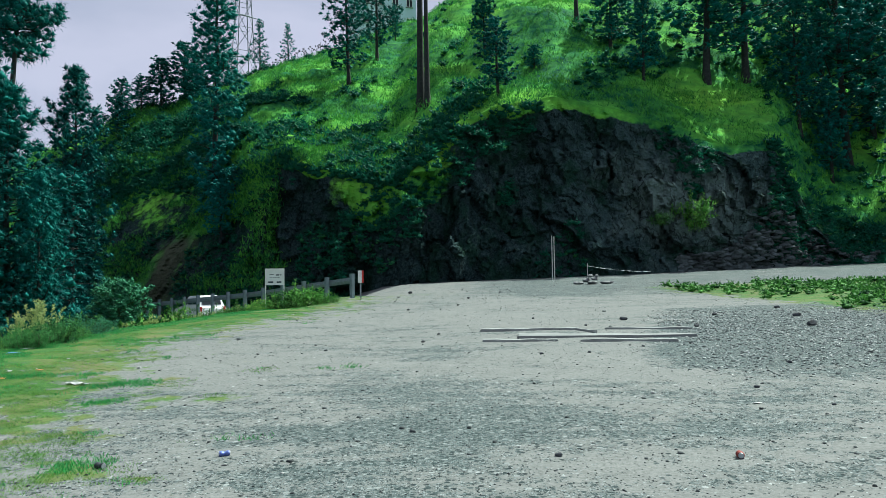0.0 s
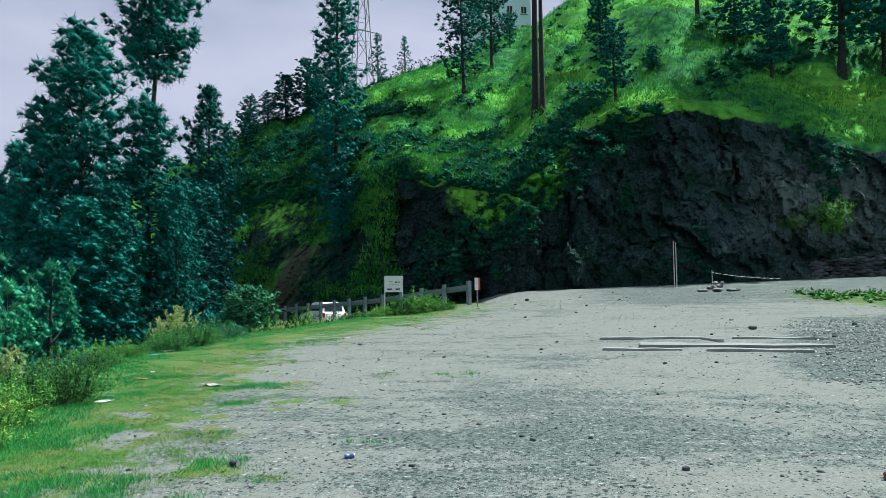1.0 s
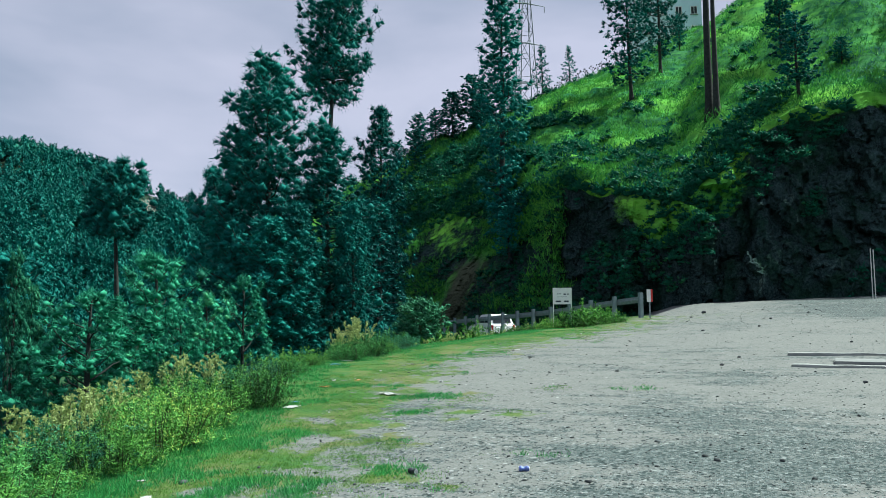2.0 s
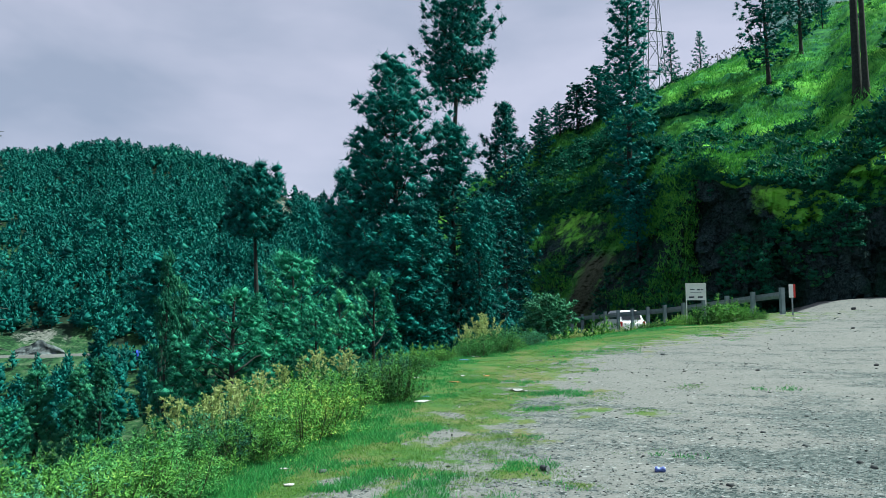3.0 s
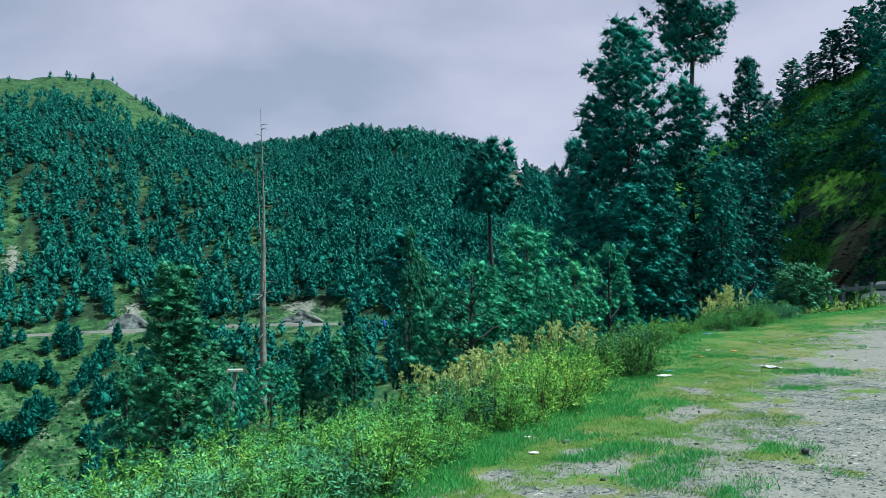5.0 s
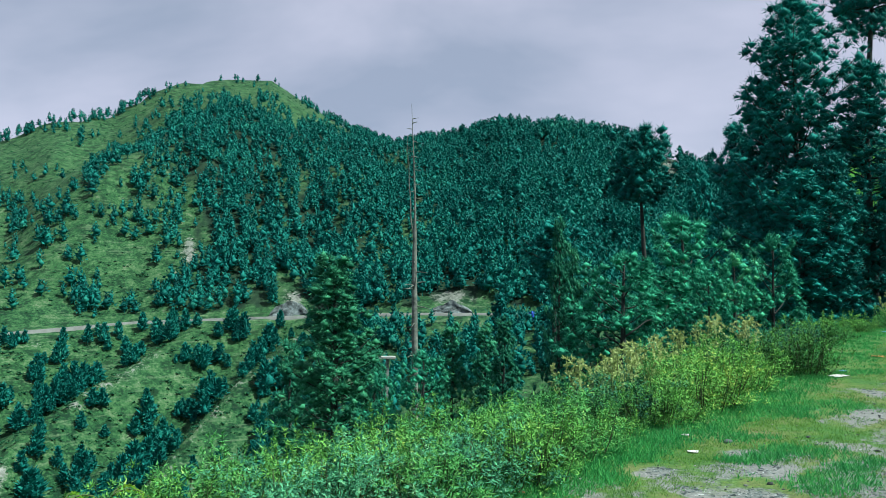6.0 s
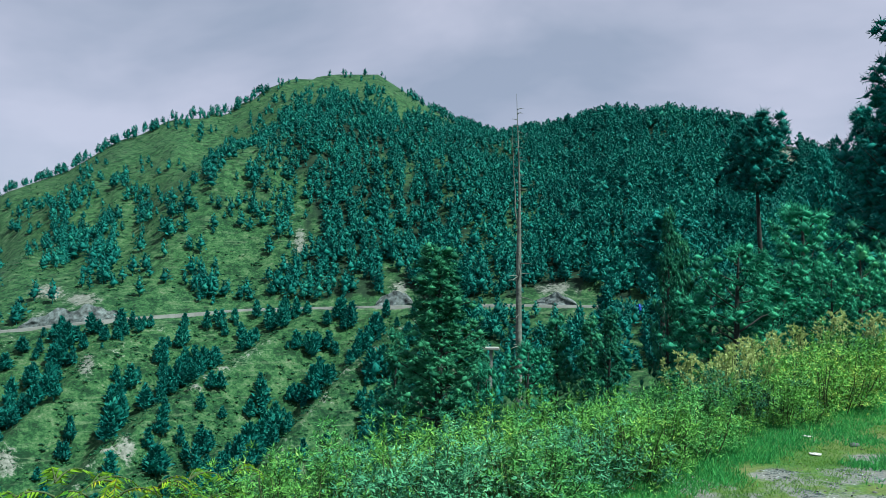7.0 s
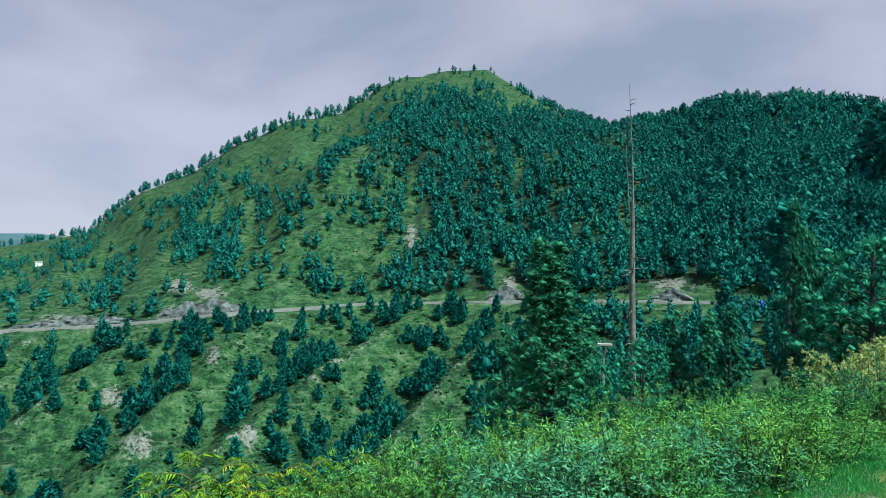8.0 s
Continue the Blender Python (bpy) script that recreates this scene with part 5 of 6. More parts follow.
def cover_far():
    rng = np.random.default_rng(22)
    n = 24000
    az = rng.uniform(62, 112, n)
    road_d, sky_d = table(az, ROAD_FAR), table(az, SKY_FAR)
    u = rng.uniform(0, 1, n)
    d = np.where(u < 0.55, road_d - 160 + 150 * (u / 0.55), road_d + 12 + (sky_d - road_d) * 0.97 * np.clip((u - 0.55) / 0.45, 0, 1) ** 1.2)
    keep = fbm(az * 0.8, d * 0.03, 4, 3) + rng.uniform(-0.4, 0.4, n) > -0.2
    az, d = az[keep], d[keep]
    x, y = -d * np.sin(np.radians(az)), d * np.cos(np.radians(az))
    m = len(x)
    h = 0.45 + 1.7 * rng.uniform(0, 1, m) ** 2.5
    scatter_mesh("valley_scrub", [scrub_model(60 + i, 6, 0.34) for i in range(3)], rng.integers(0, 3, m), np.stack([x, y, ground_z(x, y)], -1), rng.uniform(0, 6.28, m),
                 np.stack([h * 1.3, h * 0.9], -1), MAT_SCRUB_PALE, "low green scrub over the valley slopes", "scrub")


def cover_lot():
    rng = np.random.default_rng(23)
    # turf of the rim
    n = 300000
    d, az = 2.5 + 36 * rng.uniform(0, 1, n) ** 1.5, rng.uniform(5, 106, n)
    x, y = -d * np.sin(np.radians(az)), d * np.cos(np.radians(az))
    past = beyond_rim(x, y)
    c = cover(x, y, ground_z(x, y))[:, 0]
    lush = c + 0.95 * fbm(x * 1.1, y * 1.1, 2, 4) + 0.25 * smooth(-0.6, 0.2, past)
    keep = (lush + rng.uniform(-0.2, 0.2, n) > 0.62) & (past < 0.5)
    x, y, past = x[keep], y[keep], past[keep]
    strip = smooth(-0.75, -0.35, past + 0.25 * fbm(x * 1.2, y * 1.2, 3, 2))
    clump = smooth(0.16, 0.30, fbm(x * 1.7, y * 1.7, 7, 3)) * (1 - smooth(9, 16, np.hypot(x, y)) * 0.5)
    tall = np.maximum(strip, clump) > rng.uniform(0.3, 0.7, len(x))
    # the coarse gravel spread beside the old pit
    n = 22000
    gx, gy = rng.uniform(2.4, 15, n), rng.uniform(9.5, 22, n)
    edge = gx - 0.25 * (gy - 12) - 3.3 + 0.8 * fbm(gx * 0.5, gy * 0.5, 4, 3)
    ok = (rng.uniform(0, 1, n) < smooth(-0.3, 0.8, edge)) & (rng.uniform(0, 1, n) < smooth(9.5, 12, gy) * (1 - 0.7 * smooth(18, 22, gy)))
    gx, gy = gx[ok], gy[ok]
    m = len(gx)
    size = rng.uniform(0.018, 0.042, m)
    scatter_mesh("coarse_gravel", [stone_model(95 + i) for i in range(4)], rng.integers(0, 4, m), np.stack([gx, gy, ground_z(gx, gy) + size * 0.12], -1), rng.uniform(0, 6.28, m),
                 np.stack([size, size * 0.7], -1), MAT_PEBBLE_PALE, "coarse blue-grey gravel spread over the lot", "gravel")
    for name, sel, low, high, count, mat, label in (("rim_grass", ~tall, 0.012, 0.024, 8, MAT_GRASS, "short yellow-green turf with straw-coloured patches on the rim"),
                                                    ("lush_grass", tall, 0.030, 0.060, 9, MAT_GRASS_LUSH, "taller dark green grass in clumps and along the shrubs")):
        m = int(sel.sum())
        h = rng.uniform(low, high, m)
        scatter_mesh(name, [tuft_model(70 + i, count, 0.9 if mat is MAT_GRASS_LUSH else 1.5, 0.07 if mat is MAT_GRASS_LUSH else 0.11, 0.55) for i in range(4)], rng.integers(0, 4, m), np.stack([x[sel], y[sel], ground_z(x[sel], y[sel])], -1),
                     rng.uniform(0, 6.28, m), np.stack([h * 1.2, h], -1), mat, label, "grass")
    # weeds at the lot's far right
    n = 1500
    x, y = rng.uniform(8, 26, n), rng.uniform(17, 40, n)
    c = cover(x, y, ground_z(x, y))[:, 0]
    keep = c + 0.5 * fbm(x * 0.5, y * 0.5, 5, 3) + rng.uniform(-0.3, 0.3, n) > 0.75
    x, y = x[keep], y[keep]
    m = len(x)
    h = rng.uniform(0.12, 0.55, m)
    scatter_mesh("lot_weeds", [scrub_model(80 + i, 30, 0.24) for i in range(3)], rng.integers(0, 3, m), np.stack([x, y, ground_z(x, y)], -1), rng.uniform(0, 6.28, m),
                 np.stack([h * 1.5, h], -1), MAT_LEAF_BRIGHT, "low bright green weeds growing through the gravel", "weeds")
    # loose stones
    n = 42000
    d, az = 3.5 + 42 * rng.uniform(0, 1, n) ** 1.6, rng.uniform(-34, 75, n)
    x, y = -d * np.sin(np.radians(az)), d * np.cos(np.radians(az))
    z = ground_z(x, y)
    c = cover(x, y, z)
    keep = (beyond_rim(x, y) < -0.6) & (rng.uniform(0, 1, n) < 0.25 + 0.75 * c[:, 1]) & (c[:, 0] < 0.75)
    x, y, z, d = x[keep], y[keep], z[keep], d[keep]
    m = len(x)
    size = 0.0075 * rng.uniform(0.6, 1.4, m) * (1 + 1.2 * rng.uniform(0, 1, m) ** 8 + 3.5 * rng.uniform(0, 1, m) ** 60) * (1 + d / 18)
    scatter_mesh("loose_gravel", [stone_model(90 + i) for i in range(5)], rng.integers(0, 5, m), np.stack([x, y, z + size * 0.15], -1), rng.uniform(0, 6.28, m),
                 np.stack([size, size * 0.8], -1), MAT_PEBBLE, "loose grey gravel stones scattered over the lot", "gravel")


cover_hill()
cover_cut_foot()
cover_far()
cover_lot()


# ---- made things ----
MAT_GLASS = plain("dark_glass", (0.02, 0.025, 0.03), 0.12, 0.0, 0.1, 2.0)
MAT_TYRE = plain("tyre_rubber", (0.02, 0.02, 0.02), 0.85, 0.0, 0.2, 8.0)
MAT_CAR = plain("white_car_paint", (0.72, 0.73, 0.74), 0.3, 0.0, 0.05, 1.0)
MAT_LAMP_RED = plain("red_lamp_glass", (0.35, 0.02, 0.02), 0.2, 0.0, 0.1, 4.0)
MAT_TIN = plain("dull_tin", (0.33, 0.36, 0.38), 0.45, 0.7, 0.3, 30.0)
MAT_PAPER = plain("dirty_paper", (0.42, 0.43, 0.42), 0.8, 0.0, 0.2, 20.0)
MAT_PAPER_RED = plain("red_wrapper", (0.55, 0.07, 0.05), 0.5, 0.0, 0.2, 20.0)
MAT_PAPER_BLUE = plain("blue_wrapper", (0.10, 0.28, 0.50), 0.5, 0.0, 0.25, 20.0)
MAT_PAPER_ORANGE = plain("orange_wrapper", (0.60, 0.22, 0.08), 0.5, 0.0, 0.2, 20.0)
MAT_TEXT = plain("dark_lettering", (0.05, 0.06, 0.08), 0.7, 0.0, 0.1, 20.0)


LITTER = [
    (1, -5.85, 9.44, 0.22, 0.3, MAT_PAPER, "pale plastic bag lying flattened on the turf"),
    (2, -6.08, 9.94, 0.1, 0.12, MAT_PAPER_BLUE, "blue and white wrapper on the turf"),
    (3, -6.52, 11.57, 0.25, 0.12, MAT_PAPER_ORANGE, "torn orange and white wrapper on the turf"),
    (4, -6.35, 12.40, 0.12, 0.1, MAT_PAPER_ORANGE, "small orange wrapper on the turf"),
    (5, -6.77, 12.31, 0.2, 0.1, MAT_PAPER, "scrap of white paper on the turf"),
    (6, -8.21, 15.00, 0.3, 0.25, MAT_PAPER_BLUE, "pale blue plastic bag at the shrubs"),
    (7, -8.39, 15.87, 0.35, 0.25, MAT_PAPER, "crumpled white sack at the shrubs"),
    (8, -8.30, 13.84, 0.2, 0.15, MAT_PAPER, "scrap of white paper among grass"),
    (9, -7.44, 11.83, 0.2, 0.1, MAT_PAPER, "scrap of white paper among grass"),
    (10, -5.04, 10.90, 0.45, 0.14, MAT_PAPER, "flat pale board lying on worn turf"),
    (11, -5.75, 6.53, 0.09, 0.1, MAT_PAPER_RED, "small red wrapper under the shrubs"),
    (12, -4.95, 5.61, 0.08, 0.1, MAT_PAPER, "scrap of white paper on bare soil"),
    (13, -4.52, 5.20, 0.09, 0.1, MAT_PAPER, "scrap of white paper on bare soil"),
    (14, -5.16, 4.06, 0.1, 0.08, MAT_PAPER, "scrap of white paper at the shrubs"),
    (15, -4.98, 3.95, 0.07, 0.07, MAT_PAPER, "small scrap of white paper at the shrubs"),
    (16, -4.52, 3.45, 0.06, 0.07, MAT_PAPER_RED, "small red wrapper on bare soil"),
    (17, 3.30, 8.42, 0.1, 0.08, MAT_PAPER, "scrap of white paper on the gravel"),
    (18, -3.19, 30.65, 0.35, 0.2, MAT_PAPER, "scrap of white plastic on the grass"),
    (19, -5.08, 18.27, 0.18, 0.1, MAT_PAPER, "scrap of white paper at the gravel edge"),
]


def lathe_tube(name, points, radii, sides=10, smooth_it=True):
    v, f = tube(points, radii, sides)
    me = quick_mesh(name, v, f)
    if smooth_it:
        me.polygons.foreach_set("use_smooth", np.ones(len(f), bool))
    return me


def ground_pose(x, y, turn=0.0, lift=0.0):
    return pose(x, y, float(ground_z(np.array([x]), np.array([y]))[0]) + lift, 0, 0, turn)


def build_sign():
    x, y = spot(12.2, 31)
    z = float(ground_z(np.array([x]), np.array([y]))[0])
    sign = thing("notice_board", pose(x, y, z, 0, 0, 12), "small white notice board on two thin legs among weeds", "sign")
    top, low, w = height_at(2.25, 31) - z, height_at(1.12, 31) - z, 0.70
    mid = (top + low) / 2
    part("board", box(w, 0.02, top - low, (0, 0, mid), 0.004), MAT_PAINT_WHITE, sign)
    for sx in (-1, 1):
        part("leg", box(0.04, 0.04, top + 0.2, (sx * (w / 2), -0.004, top / 2 - 0.1), 0.006), MAT_PAINT_WHITE, sign)
    for sz in (low, top):
        part("frame_bar", box(w + 0.04, 0.045, 0.035, (0, -0.006, sz), 0.005), MAT_PAINT_WHITE, sign)
    for bx, bz, bw, bh in ((0.10, 0.62, 0.10, 0.05), (0.22, 0.62, 0.07, 0.04), (-0.12, 0.64, 0.16, 0.025), (-0.16, 0.16, 0.20, 0.06), (0.16, 0.16, 0.18, 0.06), (0.0, 0.45, 0.4, 0.012)):
        part("text_bar", box(bw, 0.004, bh, (bx, -0.014, low + bz * (top - low))), MAT_TEXT, sign)


def build_guardrail():
    p0, p1 = Vector((*spot(6.66, 34), 0)), Vector((*spot(20.8, 56), 0))
    n = 13
    rail = thing("guardrail", pose(0, 0, 0), "grey steel guardrail on square posts beside the road", "guardrail")
    heads = []
    for i in range(n):
        t = i / (n - 1)
        p = p0.lerp(p1, t)
        az, d = math.degrees(math.atan2(-p.x, p.y)), math.hypot(p.x, p.y)
        top = height_at(table(az, [(6.66, 1.87), (8.28, 1.64), (13.5, 0.85), (20.8, 0.10)]), d)
        low = min(top - 0.95, float(ground_z(np.array([p.x]), np.array([p.y]))[0]) - 0.1)
        yaw = math.degrees(math.atan2(p1.y - p0.y, p1.x - p0.x))
        heads.append((p, top))
        part("post", box(0.17, 0.17, top - low, (0, 0, (top + low) / 2), 0.012), MAT_POST, rail, where=pose(p.x, p.y, 0, 0, 0, yaw))
    for (a, za), (b, zb) in zip(heads[:-1], heads[1:]):
        ln = (b - a).length
        m = Matrix.Translation((a.x, a.y, za)) @ Vector((b.x - a.x, b.y - a.y, zb - za)).to_track_quat("X", "Z").to_matrix().to_4x4()
        prof = [(-0.09, -0.15), (-0.13, -0.20), (-0.09, -0.25), (-0.09, -0.31), (-0.13, -0.36), (-0.09, -0.41)]
        prof += [(q + 0.012, r) for q, r in reversed(prof)]
        v = np.array([(u, -q * -1, r) for u in (-0.03, ln + 0.03) for q, r in prof])
        k = len(prof)
        f = np.array([(i, (i + 1) % k, (i + 1) % k + k, i + k) for i in range(k)])
        part("rail", quick_mesh("rail", v, f), MAT_STEEL, rail, where=m)
    mx, my = spot(6.04, 33.2)
    marker = thing("road_marker", pose(mx, my, height_at(0.6, 33.2), 0, 0, 6), "small white and red marker panel at the guardrail's end", "marker")
    part("panel", box(0.16, 0.03, 0.52, (-0.03, 0, 0.60), 0.004), MAT_PAINT_WHITE, marker)
    part("red_stripe", box(0.07, 0.034, 0.52, (0.09, 0, 0.60), 0.004), MAT_PAINT_RED, marker)
    part("post", box(0.06, 0.06, 0.9, (0, 0.04, 0.1), 0.008), MAT_STEEL, marker)


def build_poles():
    x, y = spot(-8.15, 50)
    base = height_at(1.0, 50)
    twin = thing("marker_pole", pose(x, y, base, 0, 0, 0), "pair of thin pale steel poles below the rock cut", "pole")
    h = height_at(4.43, 50) - base
    for sx, hh in ((-0.07, h), (0.07, h - 0.06)):
        part("pole", lathe_tube("pole", [(sx, 0, -0.5), (sx, 0, hh * 0.5), (sx, 0, hh)], [0.03, 0.028, 0.026], 8), MAT_POLE, twin)
    x, y = spot(-10.6, 47)
    z = height_at(1.0, 47)
    stake = thing("stake", pose(x, y, z), "thin stake with a sagging wire beside a stone heap", "stake")
    part("rod", lathe_tube("rod", [(0, 0, -0.4), (0, 0, 1.1)], [0.022, 0.018], 6), MAT_POLE, stake)
    k = np.linspace(0, 1, 12)
    part("wire", lathe_tube("wire", np.stack([k * 4.2, k * 1.5, 0.95 - 0.35 * k - 0.35 * k * (1 - k)], -1), np.full(12, 0.008), 4), MAT_STEEL, stake)


def boulder(seed, sx, sy, sz, level=3):
    bm = bmesh.new()
    bmesh.ops.create_icosphere(bm, subdivisions=level, radius=0.5)
    rng = np.random.default_rng(seed)
    cuts = [(Vector(rng.normal(size=3)).normalized(), rng.uniform(0.30, 0.44)) for _ in range(9)]
    for v in bm.verts:
        for n, c in cuts:
            over = v.co.dot(n) - c
            if over > 0:
                v.co -= n * over * 0.9
        v.co += v.co.normalized() * 0.03 * noise.noise(v.co * 5 + Vector((seed, 0, 0)))
        v.co = Vector((v.co.x * sx, v.co.y * sy, v.co.z * sz))
    return bm


def stone(seed, x, y, sx, sy, sz, mat, label, sink=0.3, group="", turn=0.0):
    ob = thing("stone", ground_pose(x, y, turn, sz * (0.5 - sink)), label, "stone", group)
    part("rock", boulder(seed, sx, sy, sz, 2 if sx < 0.3 else 3), mat, ob)


def build_stones():
    hx, hy = spot(-11.0, 43)
    for i, (dx, dy, dz, sx, sy, sz) in enumerate(((-0.75, 0, 0, 0.55, 0.4, 0.22), (-0.1, -0.3, 0, 0.75, 0.5, 0.26), (0.62, -0.05, 0, 0.70, 0.5, 0.2), (0.95, 0.2, 0.0, 0.5, 0.4, 0.18), (-0.35, 0.2, 0.12, 0.55, 0.45, 0.25),
                                                  (0.1, 0.15, 0.2, 0.5, 0.4, 0.22), (-0.15, 0.1, 0.38, 0.38, 0.3, 0.2), (0.2, 0.05, 0.36, 0.22, 0.2, 0.2), (-0.9, 0.3, 0, 0.3, 0.3, 0.2))):
        ob = thing("stone", pose(hx + dx, hy + dy, lot_z(hx + dx, hy + dy) + dz + sz * 0.35, 0, 0, i * 50), "flat grey stone of a small heap at the road's edge", "stone", "stones of the heap")
        part("rock", boulder(200 + i, sx, sy, sz), MAT_STONE, ob)
    for i, (x, y, k) in enumerate(((8.69, 19.2, 0.24), (7.86, 16.7, 0.30), (4.35, 18.9, 0.22), (5.5, 17.0, 0.16), (5.0, 16.6, 0.14), (6.9, 19.9, 0.16), (3.2, 17.6, 0.1), (9.4, 22.0, 0.2), (2.3, 20.0, 0.10), (-0.4, 15.3, 0.09),
                                       (-0.1, 16.6, 0.10), (1.6, 12.9, 0.08), (2.4, 13.0, 0.08), (4.9, 11.2, 0.09), (3.7, 9.4, 0.08), (-1.6, 38.4, 0.30), (1.0, 30.5, 0.14), (4.0, 8.2, 0.06), (0.9, 6.4, 0.08), (-1.1, 24.6, 0.12), (0.5, 26, 0.12))):
        stone(230 + i, x, y, k, k * 0.8, k * 0.6, MAT_STONE_DARK, "dark loose stone lying on the gravel", 0.25, "loose stones on the lot", i * 77)
    rng = np.random.default_rng(33)
    for i in range(26):
        d, az = rng.uniform(8, 34), rng.uniform(-28, 14)
        x, y = spot(az, d)
        k = rng.uniform(0.014, 0.032) * (1 + d / 45)
        stone(300 + i % 6, x, y, k, k * 0.8, k * 0.65, MAT_STONE_DARK, "dark loose stone lying on the gravel", 0.25, "loose stones on the lot", i * 47)


def build_pit_edges():
    """Low concrete edges of an old pit, half buried in the gravel."""
    def edge(x0, y0, x1, y1, w, h, label, mat=None):
        ln, yaw = math.hypot(x1 - x0, y1 - y0), math.degrees(math.atan2(y1 - y0, x1 - x0))
        ob = thing("concrete_edge", ground_pose((x0 + x1) / 2, (y0 + y1) / 2, yaw), label, "kerb", "concrete edges of the old pit")
        bm = box(ln, w, h + 0.1, (0, 0, h / 2 - 0.05), 0.012)
        bmesh.ops.subdivide_edges(bm, edges=[e for e in bm.edges if e.calc_length() > ln * 0.5], cuts=14)
        for v in bm.verts:
            v.co += Vector((0, noise.noise(v.co * 1.7) * 0.02, noise.noise(v.co * 2.3 + Vector((3, 1, x0))) * 0.015))
        part("beam", bm, mat or MAT_CONCRETE, ob)
    edge(0.75, 14.95, 2.15, 14.75, 0.24, 0.035, "weathered concrete edge beam half buried in gravel")
    edge(2.55, 14.62, 4.25, 14.25, 0.24, 0.035, "weathered concrete edge beam half buried in gravel")
    edge(0.80, 17.05, 2.95, 16.95, 0.22, 0.035, "weathered concrete edge beam half buried in gravel")
    edge(3.45, 16.75, 5.15, 16.35, 0.22, 0.03, "weathered concrete edge beam half buried in gravel")
    edge(2.85, 16.95, 3.1, 16.0, 0.08, 0.04, "short broken concrete piece across the old pit")
    slab = thing("concrete_slab", ground_pose(2.9, 15.7, -6), "pale cracked concrete slab between the pit's edges", "slab")
    bm = box(3.4, 1.3, 0.10, (0.3, 0.1, -0.035), 0.01)
    bmesh.ops.subdivide_edges(bm, edges=bm.edges[:], cuts=6, use_grid_fill=True)
    for v in bm.verts:
        v.co.z += noise.noise(v.co * 1.3) * 0.02
    part("panel", bm, MAT_SLAB, slab)


def crushed_can(name, x, y, turn, r, ln, mat, label, top_mat=None):
    can = thing(name, ground_pose(x, y, turn, r * 0.75), label, "can")
    n, k = 12, np.linspace(0, 1, 9)
    prof = np.array([0.80, 0.97, 1.0, 0.93, 0.86, 0.95, 1.0, 0.97, 0.78])
    t = np.linspace(0, 2 * math.pi, n, endpoint=False)
    v = np.array([((kk - 0.5) * ln, math.cos(a) * r * p * (0.8 if 3 <= i <= 5 else 1.0), math.sin(a) * r * p * (0.7 if math.sin(a) > 0 and 3 <= i <= 5 else 0.95)) for i, (kk, p) in enumerate(zip(k, prof)) for a in t])
    idx = np.arange(9 * n).reshape(9, n)
    j = np.roll(idx, -1, axis=1)
    me = quick_mesh("can_body", v, np.stack([idx[:-1], j[:-1], j[1:], idx[1:]], -1).reshape(-1, 4))
    me.polygons.foreach_set("use_smooth", np.ones(len(me.polygons), bool))
    part("can_body", me, mat, can)
    for sx in (-1, 1):
        bm = bmesh.new()
        bmesh.ops.create_cone(bm, cap_ends=True, segments=12, radius1=r * 0.79, radius2=r * 0.70, depth=0.006, matrix=Matrix.Translation((sx * ln * 0.5, 0, 0)) @ Matrix.Rotation(radians(90 * sx), 4, "Y"))
        part("can_end", bm, top_mat or MAT_TIN, can)


def scrap(seed, x, y, w, ln, mat, label, name="litter_scrap", lift=0.012):
    """A crumpled piece of paper or plastic."""
    rng = np.random.default_rng(seed)
    u, v = np.meshgrid(np.linspace(-0.5, 0.5, 9), np.linspace(-0.5, 0.5, 9))
    z = 0.10 * w * (fbm(u * 3 + seed, v * 3, seed * 0.7, 3) + 0.6)
    px = u * w * (1 + 0.3 * fbm(v * 3, seed, 1, 2))
    py = v * ln * (1 + 0.3 * fbm(u * 3, seed, 2, 2))
    ob = thing(name, ground_pose(x, y, rng.uniform(0, 360), lift), label, "litter", "litter on the rim")
    me = sheet_data("sheet", np.stack([px, py, z], -1))
    part("sheet", me, mat, ob)
    so = ob.children[0].modifiers.new("thickness", "SOLIDIFY")
    so.thickness = 0.003


def sheet_data(name, grid):
    rows, cols = grid.shape[:2]
    i = np.arange(rows * cols).reshape(rows, cols)
    return quick_mesh(name, grid.reshape(-1, 3), np.stack([i[:-1, :-1], i[:-1, 1:], i[1:, 1:], i[1:, :-1]], -1).reshape(-1, 4))


def build_litter():
    crushed_can("crushed_can", -1.81, 6.61, 25, 0.026, 0.085, MAT_CAN_BLUE, "crushed blue and white drink can on gravel", MAT_PAINT_WHITE)
    crushed_can("crushed_can", -2.72, 6.37, 150, 0.030, 0.09, MAT_DARK, "crumpled grey tin can lying on gravel")
    crushed_can("crushed_can", 2.29, 6.28, 80, 0.030, 0.085, MAT_RUST, "rusty red crushed can lying on the dirt")
    for seed, t_x, t_y, w, ln, mat, label in LITTER:
        scrap(seed, t_x, t_y, w * 0.75, ln * 0.75, mat, label, lift=0.006)


